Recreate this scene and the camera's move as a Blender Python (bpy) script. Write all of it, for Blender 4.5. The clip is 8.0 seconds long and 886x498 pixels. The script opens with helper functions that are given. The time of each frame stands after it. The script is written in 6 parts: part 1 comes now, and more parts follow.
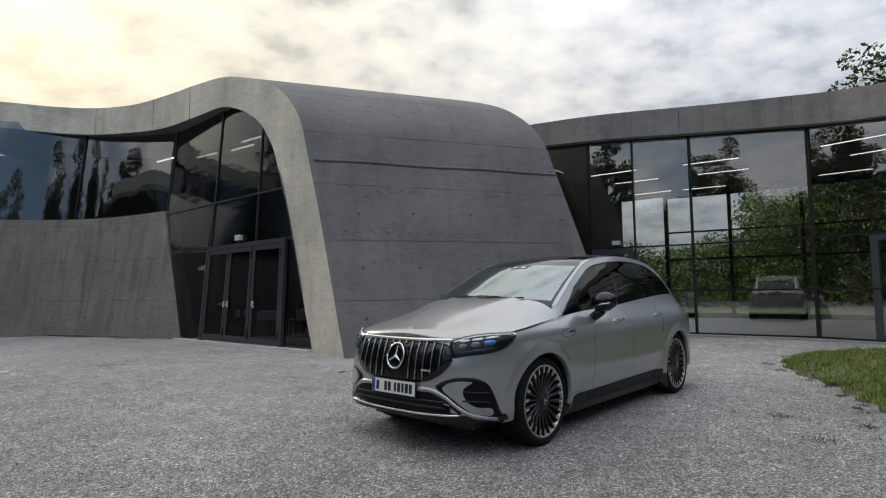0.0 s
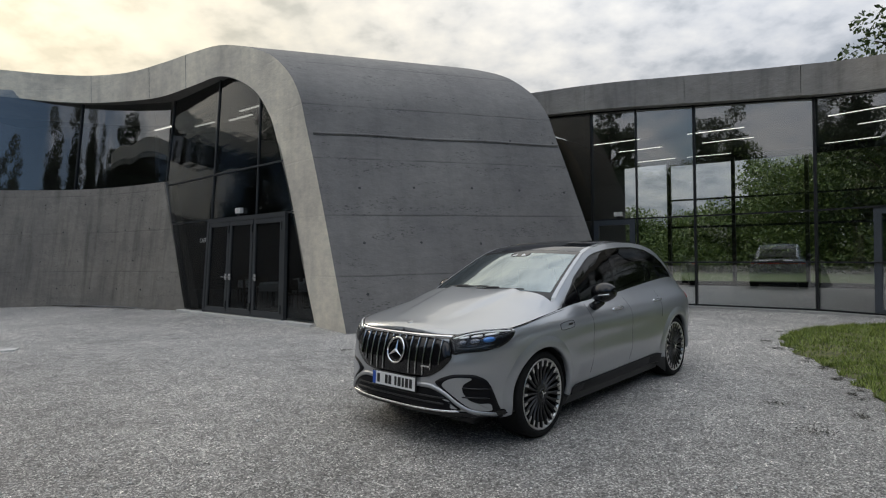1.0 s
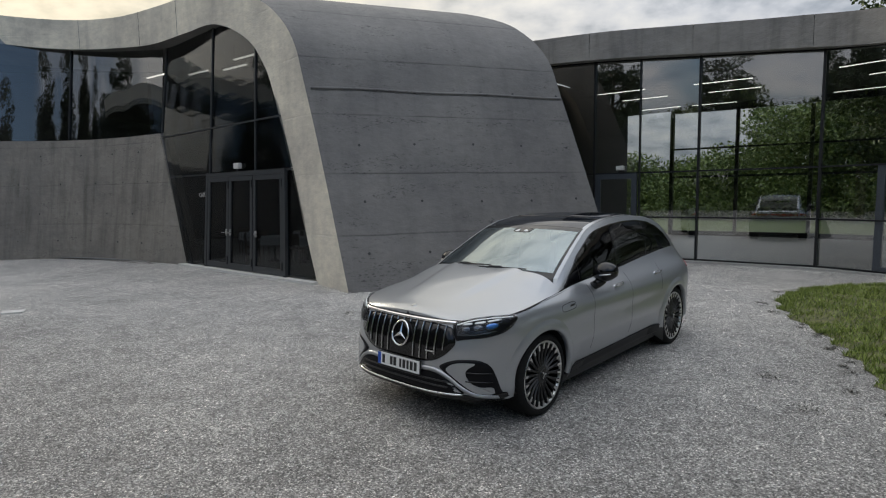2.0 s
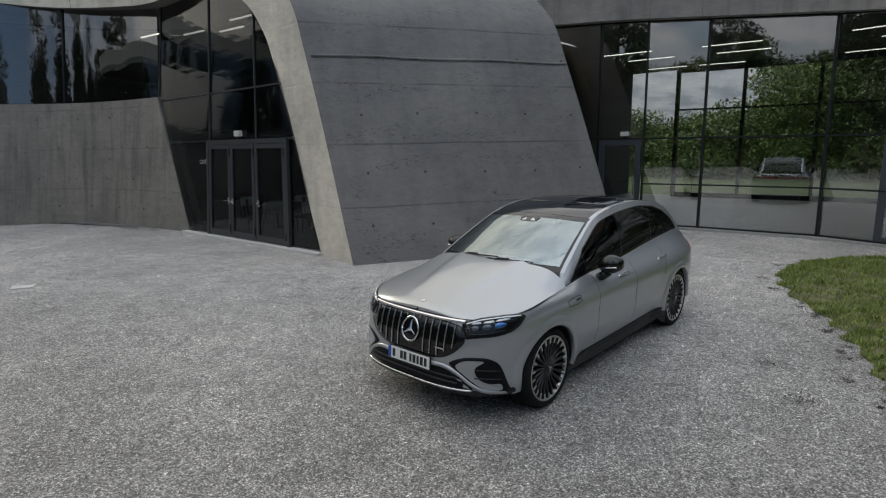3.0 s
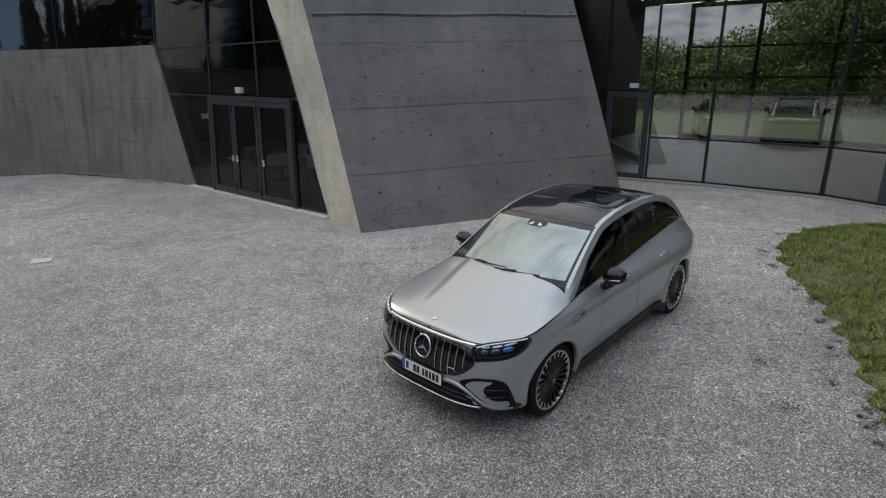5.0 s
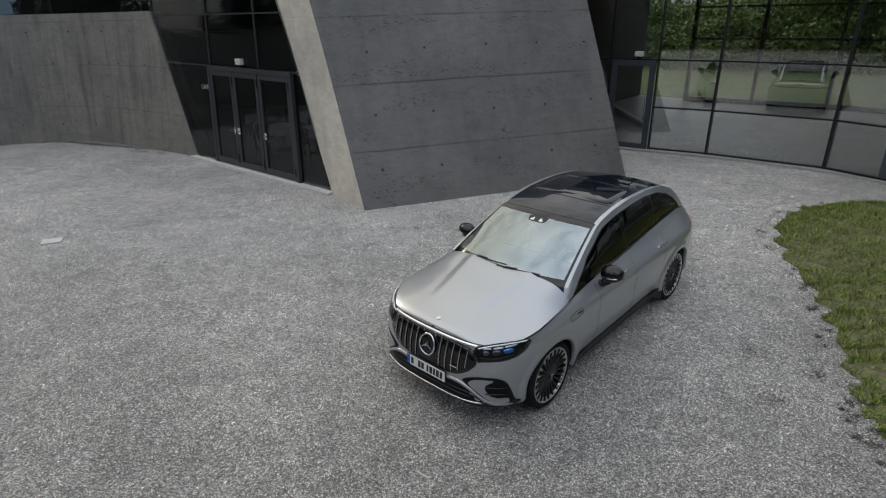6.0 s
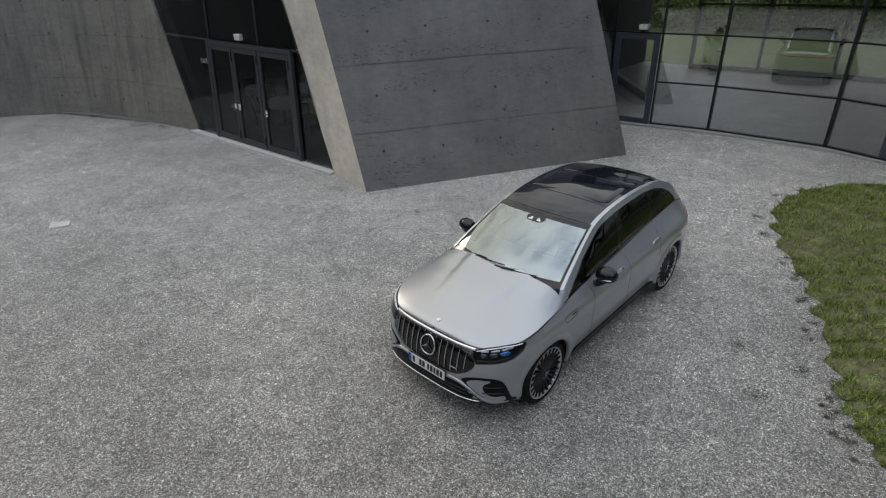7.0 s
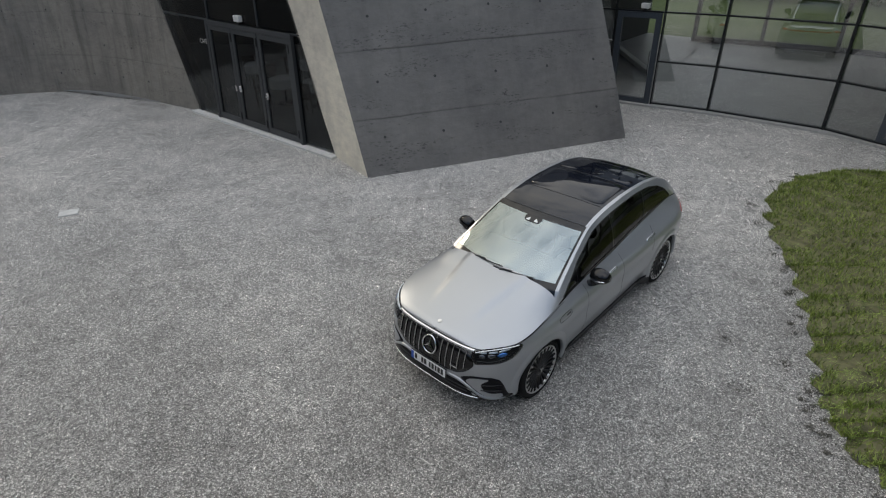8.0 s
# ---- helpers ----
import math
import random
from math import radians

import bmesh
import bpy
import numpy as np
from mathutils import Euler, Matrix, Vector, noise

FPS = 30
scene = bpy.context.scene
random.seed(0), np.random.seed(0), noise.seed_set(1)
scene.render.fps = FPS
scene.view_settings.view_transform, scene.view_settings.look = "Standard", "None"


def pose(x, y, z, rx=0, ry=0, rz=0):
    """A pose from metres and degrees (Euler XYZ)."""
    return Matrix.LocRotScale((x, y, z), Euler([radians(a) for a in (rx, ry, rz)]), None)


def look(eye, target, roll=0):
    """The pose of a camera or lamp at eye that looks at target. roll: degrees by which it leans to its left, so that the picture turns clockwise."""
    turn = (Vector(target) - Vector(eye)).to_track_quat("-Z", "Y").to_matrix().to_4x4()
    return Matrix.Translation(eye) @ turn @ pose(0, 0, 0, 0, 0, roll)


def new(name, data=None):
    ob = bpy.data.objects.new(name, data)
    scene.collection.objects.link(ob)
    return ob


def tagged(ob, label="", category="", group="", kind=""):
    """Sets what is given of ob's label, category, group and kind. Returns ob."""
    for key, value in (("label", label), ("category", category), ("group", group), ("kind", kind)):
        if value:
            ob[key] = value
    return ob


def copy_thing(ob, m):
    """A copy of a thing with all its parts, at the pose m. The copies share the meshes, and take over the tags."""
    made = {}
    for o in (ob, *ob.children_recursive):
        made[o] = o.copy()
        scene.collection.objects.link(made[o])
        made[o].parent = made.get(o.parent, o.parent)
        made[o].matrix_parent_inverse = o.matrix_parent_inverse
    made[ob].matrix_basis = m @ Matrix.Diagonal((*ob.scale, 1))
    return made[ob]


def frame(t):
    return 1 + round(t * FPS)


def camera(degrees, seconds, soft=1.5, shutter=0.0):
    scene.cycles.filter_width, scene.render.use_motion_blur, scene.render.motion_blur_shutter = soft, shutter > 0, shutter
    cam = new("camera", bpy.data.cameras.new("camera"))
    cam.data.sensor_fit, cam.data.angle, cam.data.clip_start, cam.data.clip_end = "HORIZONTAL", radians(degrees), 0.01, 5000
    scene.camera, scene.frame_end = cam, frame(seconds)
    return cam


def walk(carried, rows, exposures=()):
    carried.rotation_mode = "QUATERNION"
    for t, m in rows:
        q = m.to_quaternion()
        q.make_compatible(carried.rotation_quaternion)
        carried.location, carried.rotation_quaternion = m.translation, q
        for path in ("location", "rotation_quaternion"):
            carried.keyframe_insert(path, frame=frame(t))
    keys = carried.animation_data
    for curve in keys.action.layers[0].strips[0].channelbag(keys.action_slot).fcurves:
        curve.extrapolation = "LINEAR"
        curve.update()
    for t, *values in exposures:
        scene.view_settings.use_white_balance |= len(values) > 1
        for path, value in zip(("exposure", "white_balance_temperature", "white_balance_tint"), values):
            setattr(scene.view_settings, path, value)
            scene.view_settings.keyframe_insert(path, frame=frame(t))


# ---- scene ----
cam = camera(76.7, 8.0, 1.15)
PATH = [
    (0, (0.316, 0.079, 1.303), (0.155, 2.067, 1.449), -0.8),
    (0.5, (0.324, 0.077, 1.411), (0.16, 2.068, 1.511), -0.8),
    (1, (0.339, 0.084, 1.588), (0.169, 2.077, 1.597), -0.9),
    (1.5, (0.334, 0.087, 1.767), (0.163, 2.078, 1.67), -0.9),
    (3, (0.232, 0.08, 2.361), (0.063, 2.039, 1.994), -1.0),
    (3.5, (0.21, 0.108, 2.54), (0.038, 2.056, 2.118), -1.0),
    (4, (0.186, 0.121, 2.773), (0.011, 2.053, 2.286), -1.1),
    (4.5, (0.176, 0.124, 3.035), (0.0, 2.036, 2.476), -1.2),
    (6, (0.171, 0.13, 3.801), (-0.012, 1.958, 3.011), -1.5),
    (6.5, (0.189, 0.156, 4.044), (0.003, 1.953, 3.186), -1.6),
    (7, (0.199, 0.161, 4.306), (0.012, 1.925, 3.382), -1.6),
    (7.5, (0.206, 0.155, 4.561), (0.019, 1.887, 3.578), -1.7),
    (8, (0.216, 0.146, 4.803), (0.029, 1.848, 3.769), -1.8),
]
walk(cam, [(t, look(eye, target, roll)) for t, eye, target, roll in PATH])

# ---- sky and sun ----
SUN_AZ, SUN_EL = -41.8, 21.0          # degrees from +y towards -x, and above the horizon
SUN_DIR = Vector((math.sin(radians(SUN_AZ)) * math.cos(radians(SUN_EL)),
                  math.cos(radians(SUN_AZ)) * math.cos(radians(SUN_EL)), math.sin(radians(SUN_EL))))


def build_world():
    w = bpy.data.worlds.new("sky")
    scene.world = w
    w.use_nodes = True
    n, l = w.node_tree.nodes, w.node_tree.links
    n.clear()
    out = n.new("ShaderNodeOutputWorld")
    bg = n.new("ShaderNodeBackground")
    tc = n.new("ShaderNodeTexCoord")
    sky = n.new("ShaderNodeTexSky")
    sky.sky_type, sky.sun_disc = "NISHITA", False
    sky.sun_elevation, sky.sun_rotation = radians(SUN_EL), radians(SUN_AZ)
    skys = n.new("ShaderNodeVectorMath"); skys.operation = "SCALE"; skys.inputs["Scale"].default_value = 0.105
    l.new(sky.outputs[0], skys.inputs[0])
    sep = n.new("ShaderNodeSeparateXYZ"); l.new(tc.outputs["Generated"], sep.inputs[0])

    def math_node(op, a, b=None):
        m = n.new("ShaderNodeMath"); m.operation = op
        for k, v in enumerate((a, b)):
            if v is None:
                continue
            if isinstance(v, (int, float)):
                m.inputs[k].default_value = v
            else:
                l.new(v, m.inputs[k])
        return m.outputs[0]
    zz = math_node("ADD", math_node("MAXIMUM", sep.outputs[2], 0.0), 0.30)
    comb = n.new("ShaderNodeCombineXYZ")
    l.new(math_node("DIVIDE", sep.outputs[0], zz), comb.inputs[0])
    l.new(math_node("DIVIDE", sep.outputs[1], zz), comb.inputs[1])
    big = n.new("ShaderNodeTexNoise"); big.inputs["Scale"].default_value = 1.0; big.inputs["Detail"].default_value = 7; big.inputs["Roughness"].default_value = 0.62
    big.inputs["Distortion"].default_value = 0.25
    fine = n.new("ShaderNodeTexNoise"); fine.inputs["Scale"].default_value = 7.5; fine.inputs["Detail"].default_value = 5
    l.new(comb.outputs[0], big.inputs["Vector"]); l.new(comb.outputs[0], fine.inputs["Vector"])
    mixn = math_node("ADD", math_node("MULTIPLY", big.outputs["Fac"], 0.5), math_node("MULTIPLY", fine.outputs["Fac"], 0.5))
    ramp = n.new("ShaderNodeValToRGB")
    e = ramp.color_ramp.elements
    e[0].position, e[0].color = 0.40, (0.33, 0.368, 0.425, 1)
    e[1].position, e[1].color = 0.59, (0.66, 0.67, 0.685, 1)
    k = e.new(0.48); k.color = (0.51, 0.538, 0.59, 1)
    l.new(mixn, ramp.inputs[0])
    cover = n.new("ShaderNodeValToRGB")
    cover.color_ramp.elements[0].position, cover.color_ramp.elements[1].position = 0.30, 0.46
    side = n.new("ShaderNodeVectorMath"); side.operation = "DOT_PRODUCT"; side.inputs[1].default_value = (-0.45, 0.89, 0.0)   # where the cloud is thick
    l.new(tc.outputs["Generated"], side.inputs[0])
    l.new(math_node("ADD", big.outputs["Fac"], math_node("MULTIPLY", side.outputs["Value"], 0.25)), cover.inputs[0])
    mix = n.new("ShaderNodeMixRGB"); l.new(cover.outputs[0], mix.inputs[0]); l.new(skys.outputs[0], mix.inputs[1]); l.new(ramp.outputs[0], mix.inputs[2])
    # an overcast sky is brighter overhead than near the horizon
    lift = n.new("ShaderNodeVectorMath"); lift.operation = "SCALE"
    l.new(mix.outputs[0], lift.inputs[0]); l.new(math_node("ADD", math_node("MULTIPLY", math_node("MAXIMUM", sep.outputs[2], 0.0), 1.35), 0.46), lift.inputs["Scale"])
    # the veiled sun: thin cloud glowing round its direction
    dot = n.new("ShaderNodeVectorMath"); dot.operation = "DOT_PRODUCT"; dot.inputs[1].default_value = SUN_DIR
    l.new(tc.outputs["Generated"], dot.inputs[0])
    dd = math_node("MAXIMUM", dot.outputs["Value"], 0.0)
    glow = n.new("ShaderNodeMixRGB"); glow.blend_type = "ADD"; glow.inputs[0].default_value = 1.0
    halo = n.new("ShaderNodeVectorMath"); halo.operation = "SCALE"; halo.inputs[0].default_value = (1.0, 0.82, 0.50)
    l.new(math_node("ADD", math_node("MULTIPLY", math_node("POWER", dd, 3.0), 0.17), math_node("MULTIPLY", math_node("POWER", dd, 60.0), 0.26)), halo.inputs["Scale"])
    warm = n.new("ShaderNodeMixRGB"); warm.blend_type = "MULTIPLY"; warm.inputs[2].default_value = (0.95, 0.87, 0.70, 1)
    l.new(math_node("POWER", dd, 4.0), warm.inputs[0]); l.new(lift.outputs[0], warm.inputs[1])
    l.new(warm.outputs[0], glow.inputs[1]); l.new(halo.outputs[0], glow.inputs[2])
    l.new(glow.outputs[0], bg.inputs[0]); bg.inputs[1].default_value = 1.45
    l.new(bg.outputs[0], out.inputs[0])


build_world()
sun_data = bpy.data.lights.new("sun", "SUN")
sun_data.energy, sun_data.angle, sun_data.color = 1.5, radians(20), (1.0, 0.89, 0.73)
sun = new("sun", sun_data)
sun.matrix_world = look(tuple(SUN_DIR * 60), (0, 0, 0))
scene.view_settings.exposure = 0.0

# ---- materials ----


def material(name):
    m = bpy.data.materials.new(name)
    m.use_nodes = True
    t = m.node_tree
    return m, t.nodes, t.links, t.nodes["Principled BSDF"]


def plain(name, color, rough=0.5, metal=0.0, grain=0.0, scale=60.0, bump=0.0, coat=0.0, spec=0.5):
    """A surface of one colour, with a little noise in its tone, gloss and relief."""
    m, n, l, b = material(name)
    b.inputs["Base Color"].default_value = (*color, 1)
    b.inputs["Roughness"].default_value = rough
    b.inputs["Metallic"].default_value = metal
    b.inputs["Coat Weight"].default_value = coat
    b.inputs["Specular IOR Level"].default_value = spec
    if grain or bump:
        tc = n.new("ShaderNodeTexCoord")
        t = n.new("ShaderNodeTexNoise"); t.inputs["Scale"].default_value = scale; t.inputs["Detail"].default_value = 6
        l.new(tc.outputs["Object"], t.inputs["Vector"])
        if grain:
            r = n.new("ShaderNodeValToRGB")
            r.color_ramp.elements[0].position, r.color_ramp.elements[1].position = 0.3, 0.7
            r.color_ramp.elements[0].color = (*[c * (1 - grain) for c in color], 1)
            r.color_ramp.elements[1].color = (*[min(1, c * (1 + grain)) for c in color], 1)
            l.new(t.outputs["Fac"], r.inputs[0]); l.new(r.outputs[0], b.inputs["Base Color"])
        if bump:
            bp = n.new("ShaderNodeBump"); bp.inputs["Strength"].default_value = bump; bp.inputs["Distance"].default_value = 0.01
            l.new(t.outputs["Fac"], bp.inputs["Height"]); l.new(bp.outputs[0], b.inputs["Normal"])
    return m


def concrete(name, base, lines=0.8, streaks=0.85, along=(1.0, 0.0), pitted=0.9):
    """Board-marked in-situ concrete: cloudy tone, rust and water streaks, pour lines, pores."""
    m, n, l, b = material(name)
    tc = n.new("ShaderNodeTexCoord")

    def noise_tex(scale, detail, stretch=(1, 1, 1), rough=0.6):
        mp = n.new("ShaderNodeMapping"); mp.inputs["Scale"].default_value = stretch
        t = n.new("ShaderNodeTexNoise"); t.inputs["Scale"].default_value = scale; t.inputs["Detail"].default_value = detail
        t.inputs["Roughness"].default_value = rough
        l.new(tc.outputs["Object"], mp.inputs[0]); l.new(mp.outputs[0], t.inputs["Vector"])
        return t.outputs["Fac"]

    def ramp(fac, stops):
        r = n.new("ShaderNodeValToRGB")
        for k, (p, c) in enumerate(stops):
            e = r.color_ramp.elements[k] if k < 2 else r.color_ramp.elements.new(p)
            e.position, e.color = p, (c, c, c, 1) if isinstance(c, float) else (*c, 1)
        l.new(fac, r.inputs[0])
        return r.outputs[0]

    def mult(a, c, f=1.0):
        x = n.new("ShaderNodeMixRGB"); x.blend_type = "MULTIPLY"; x.inputs[0].default_value = f
        l.new(a, x.inputs[1]); l.new(c, x.inputs[2])
        return x.outputs[0]
    r0, g0, b0 = base
    col = ramp(noise_tex(0.55, 5), [(0.34, (r0 * 0.80, g0 * 0.80, b0 * 0.81)), (0.66, (r0 * 1.16, g0 * 1.155, b0 * 1.13))])
    col = mult(col, ramp(noise_tex(3.5, 8, (1, 1, 2.2), 0.7), [(0.30, 0.84), (0.65, 1.07)]))
    # streaks that run straight down, whatever the wall's lean
    run = n.new("ShaderNodeVectorMath"); run.operation = "DOT_PRODUCT"; run.inputs[1].default_value = (along[0], along[1], 0)
    l.new(tc.outputs["Object"], run.inputs[0])
    spl = n.new("ShaderNodeSeparateXYZ"); l.new(tc.outputs["Object"], spl.inputs[0])
    slow = n.new("ShaderNodeMath"); slow.operation = "MULTIPLY"; slow.inputs[1].default_value = 0.10; l.new(spl.outputs[2], slow.inputs[0])
    flat = n.new("ShaderNodeCombineXYZ"); l.new(run.outputs["Value"], flat.inputs[0]); l.new(slow.outputs[0], flat.inputs[2])
    st = n.new("ShaderNodeTexNoise"); st.inputs["Scale"].default_value = 3.0; st.inputs["Detail"].default_value = 8; st.inputs["Roughness"].default_value = 0.65
    l.new(flat.outputs[0], st.inputs["Vector"])
    col = mult(col, ramp(st.outputs["Fac"], [(0.34, 0.66), (0.50, 1.0), (0.75, 1.10)]), streaks)
    # small pits and rows of rough aggregate along the pour lines
    pits = ramp(noise_tex(10, 4, (1, 1, 3.2), 0.7), [(0.38, 0.30), (0.45, 1.0)])
    zone = ramp(noise_tex(0.9, 5, (0.8, 0.8, 4.5)), [(0.52, 0.0), (0.61, 1.0)])
    pz = n.new("ShaderNodeMixRGB"); l.new(zone, pz.inputs[0]); pz.inputs[1].default_value = (1, 1, 1, 1); l.new(pits, pz.inputs[2])
    col = mult(col, pz.outputs[0], pitted)
    # pour lines
    sep = n.new("ShaderNodeSeparateXYZ"); l.new(tc.outputs["Object"], sep.inputs[0])
    wob = n.new("ShaderNodeMath"); wob.operation = "MULTIPLY_ADD"; wob.inputs[1].default_value = 0.05
    l.new(noise_tex(1.2, 3), wob.inputs[0]); l.new(sep.outputs[2], wob.inputs[2])
    fr = n.new("ShaderNodeMath"); fr.operation = "PINGPONG"; fr.inputs[1].default_value = 0.645
    base_z = n.new("ShaderNodeMath"); base_z.operation = "SUBTRACT"; base_z.inputs[1].default_value = 1.125; l.new(wob.outputs[0], base_z.inputs[0])
    l.new(base_z.outputs[0], fr.inputs[0])
    line = ramp(fr.outputs[0], [(0.0, 0.42), (0.016, 0.80), (0.035, 1.0)])
    broken = n.new("ShaderNodeMixRGB"); broken.inputs[1].default_value = (1, 1, 1, 1)
    l.new(ramp(noise_tex(0.7, 4), [(0.36, 0.0), (0.56, 1.0)]), broken.inputs[0]); l.new(line, broken.inputs[2])
    col = mult(col, broken.outputs[0], lines)
    l.new(col, b.inputs["Base Color"])
    b.inputs["Roughness"].default_value = 0.62
    bp = n.new("ShaderNodeBump"); bp.inputs["Strength"].default_value = 0.5; bp.inputs["Distance"].default_value = 0.02
    h = n.new("ShaderNodeMath"); h.operation = "ADD"
    l.new(noise_tex(9, 8, (1, 1, 1.6)), h.inputs[0]); l.new(broken.outputs[0], h.inputs[1])
    l.new(h.outputs[0], bp.inputs["Height"]); l.new(bp.outputs[0], b.inputs["Normal"])
    return m


def glazing(name, tint, r0=0.05, rough=0.0, wave=0.0, sheen=(1, 1, 1)):
    """A thin pane: tinted see-through, with a mirror's gloss that grows from r0 towards grazing."""
    m, n, l, b = material(name)
    n.remove(b)
    out = n["Material Output"]
    tr = n.new("ShaderNodeBsdfTransparent"); tr.inputs[0].default_value = (*tint, 1)
    gl = n.new("ShaderNodeBsdfGlossy"); gl.inputs["Roughness"].default_value = rough; gl.inputs[0].default_value = (*sheen, 1)
    lw = n.new("ShaderNodeLayerWeight"); lw.inputs[0].default_value = 0.5
    pw = n.new("ShaderNodeMath"); pw.operation = "POWER"; pw.inputs[1].default_value = 5.0
    l.new(lw.outputs["Facing"], pw.inputs[0])
    fr = n.new("ShaderNodeMath"); fr.operation = "MULTIPLY_ADD"; fr.inputs[1].default_value = 1 - r0; fr.inputs[2].default_value = r0
    l.new(pw.outputs[0], fr.inputs[0])
    if wave:
        tc = n.new("ShaderNodeTexCoord")
        t = n.new("ShaderNodeTexNoise"); t.inputs["Scale"].default_value = 0.8; t.inputs["Detail"].default_value = 1
        l.new(tc.outputs["Object"], t.inputs["Vector"])
        bp = n.new("ShaderNodeBump"); bp.inputs["Strength"].default_value = wave; bp.inputs["Distance"].default_value = 0.05
        l.new(t.outputs["Fac"], bp.inputs["Height"]); l.new(bp.outputs[0], gl.inputs["Normal"])
    mx = n.new("ShaderNodeMixShader")
    l.new(fr.outputs[0], mx.inputs[0]); l.new(tr.outputs[0], mx.inputs[1]); l.new(gl.outputs[0], mx.inputs[2])
    l.new(mx.outputs[0], out.inputs[0])
    return m


def emitter(name, color, strength):
    m, n, l, b = material(name)
    b.inputs["Base Color"].default_value = (0.8, 0.8, 0.8, 1)
    b.inputs["Emission Color"].default_value = (*color, 1)
    b.inputs["Emission Strength"].default_value = strength
    return m


def gravel_material():
    m, n, l, b = material("gravel_and_meadow")
    tc = n.new("ShaderNodeTexCoord")

    def nz(scale, detail, rough=0.6):
        t = n.new("ShaderNodeTexNoise"); t.inputs["Scale"].default_value = scale; t.inputs["Detail"].default_value = detail
        t.inputs["Roughness"].default_value = rough
        l.new(tc.outputs["Object"], t.inputs["Vector"])
        return t.outputs["Fac"]

    def ramp(fac, stops):
        r = n.new("ShaderNodeValToRGB")
        for k, (p, c) in enumerate(stops):
            e = r.color_ramp.elements[k] if k < 2 else r.color_ramp.elements.new(p)
            e.position, e.color = p, (*c, 1)
        l.new(fac, r.inputs[0])
        return r.outputs[0]

    def mult(a, c, f=1.0):
        x = n.new("ShaderNodeMixRGB"); x.blend_type = "MULTIPLY"; x.inputs[0].default_value = f
        l.new(a, x.inputs[1]); l.new(c, x.inputs[2])
        return x.outputs[0]
    vor = n.new("ShaderNodeTexVoronoi"); vor.inputs["Scale"].default_value = 100; l.new(tc.outputs["Object"], vor.inputs["Vector"])
    vor2 = n.new("ShaderNodeTexVoronoi"); vor2.inputs["Scale"].default_value = 230; l.new(tc.outputs["Object"], vor2.inputs["Vector"])
    tone = n.new("ShaderNodeSeparateXYZ"); l.new(vor.outputs["Color"], tone.inputs[0])
    tone2 = n.new("ShaderNodeSeparateXYZ"); l.new(vor2.outputs["Color"], tone2.inputs[0])
    col = ramp(tone.outputs[0], [(0.0, (0.082, 0.081, 0.080)), (0.55, (0.245, 0.243, 0.240)), (0.85, (0.40, 0.397, 0.39)), (1.0, (0.74, 0.735, 0.72))])
    col = mult(col, ramp(tone2.outputs[0], [(0.0, (0.62, 0.62, 0.62)), (1.0, (1.25, 1.25, 1.24))]))
    col = mult(col, ramp(nz(0.55, 6, 0.65), [(0.34, (0.80, 0.80, 0.80)), (0.52, (1.0, 1.0, 1.0)), (0.68, (1.18, 1.18, 1.17))]))
    col = mult(col, ramp(nz(3.2, 6, 0.7), [(0.28, (0.72, 0.72, 0.72)), (0.62, (1.08, 1.08, 1.08))]))
    # sparse larger stones, dark and pale
    vor3 = n.new("ShaderNodeTexVoronoi"); vor3.inputs["Scale"].default_value = 42; l.new(tc.outputs["Object"], vor3.inputs["Vector"])
    tone3 = n.new("ShaderNodeSeparateXYZ"); l.new(vor3.outputs["Color"], tone3.inputs[0])
    col = mult(col, ramp(tone3.outputs[1], [(0.0, (0.63, 0.63, 0.63)), (0.16, (0.97, 0.95, 0.95)), (0.86, (1.05, 1.05, 1.05)), (1.0, (1.55, 1.55, 1.54))]))
    col = mult(col, ramp(nz(14, 5, 0.75), [(0.30, (0.80, 0.80, 0.80)), (0.66, (1.15, 1.15, 1.14))]))
    # the gravel's colour gets paler from the open court towards the building, with a ragged change
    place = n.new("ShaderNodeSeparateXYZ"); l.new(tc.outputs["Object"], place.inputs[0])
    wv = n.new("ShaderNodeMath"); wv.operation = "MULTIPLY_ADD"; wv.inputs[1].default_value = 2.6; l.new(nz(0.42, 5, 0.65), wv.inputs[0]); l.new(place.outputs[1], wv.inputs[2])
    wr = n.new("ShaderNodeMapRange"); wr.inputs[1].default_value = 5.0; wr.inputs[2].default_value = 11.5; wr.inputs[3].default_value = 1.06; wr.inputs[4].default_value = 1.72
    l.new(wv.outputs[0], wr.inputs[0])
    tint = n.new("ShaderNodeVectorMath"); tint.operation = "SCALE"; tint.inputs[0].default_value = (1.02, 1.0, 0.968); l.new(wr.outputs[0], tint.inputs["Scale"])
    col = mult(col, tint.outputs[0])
    # meadow beyond the court
    grass = ramp(nz(2.5, 6), [(0.3, (0.040, 0.068, 0.016)), (0.7, (0.10, 0.135, 0.036))])
    sep = n.new("ShaderNodeSeparateXYZ"); l.new(tc.outputs["Object"], sep.inputs[0])
    ln = n.new("ShaderNodeVectorMath"); ln.operation = "DISTANCE"; ln.inputs[1].default_value = (-6.0, 2.0, 0)
    l.new(tc.outputs["Object"], ln.inputs[0])
    wob = n.new("ShaderNodeMath"); wob.operation = "MULTIPLY_ADD"; wob.inputs[1].default_value = 4.0
    l.new(nz(0.3, 4), wob.inputs[0]); l.new(ln.outputs["Value"], wob.inputs[2])
    edge = n.new("ShaderNodeMapRange"); edge.inputs[1].default_value = 24.5; edge.inputs[2].default_value = 25.5
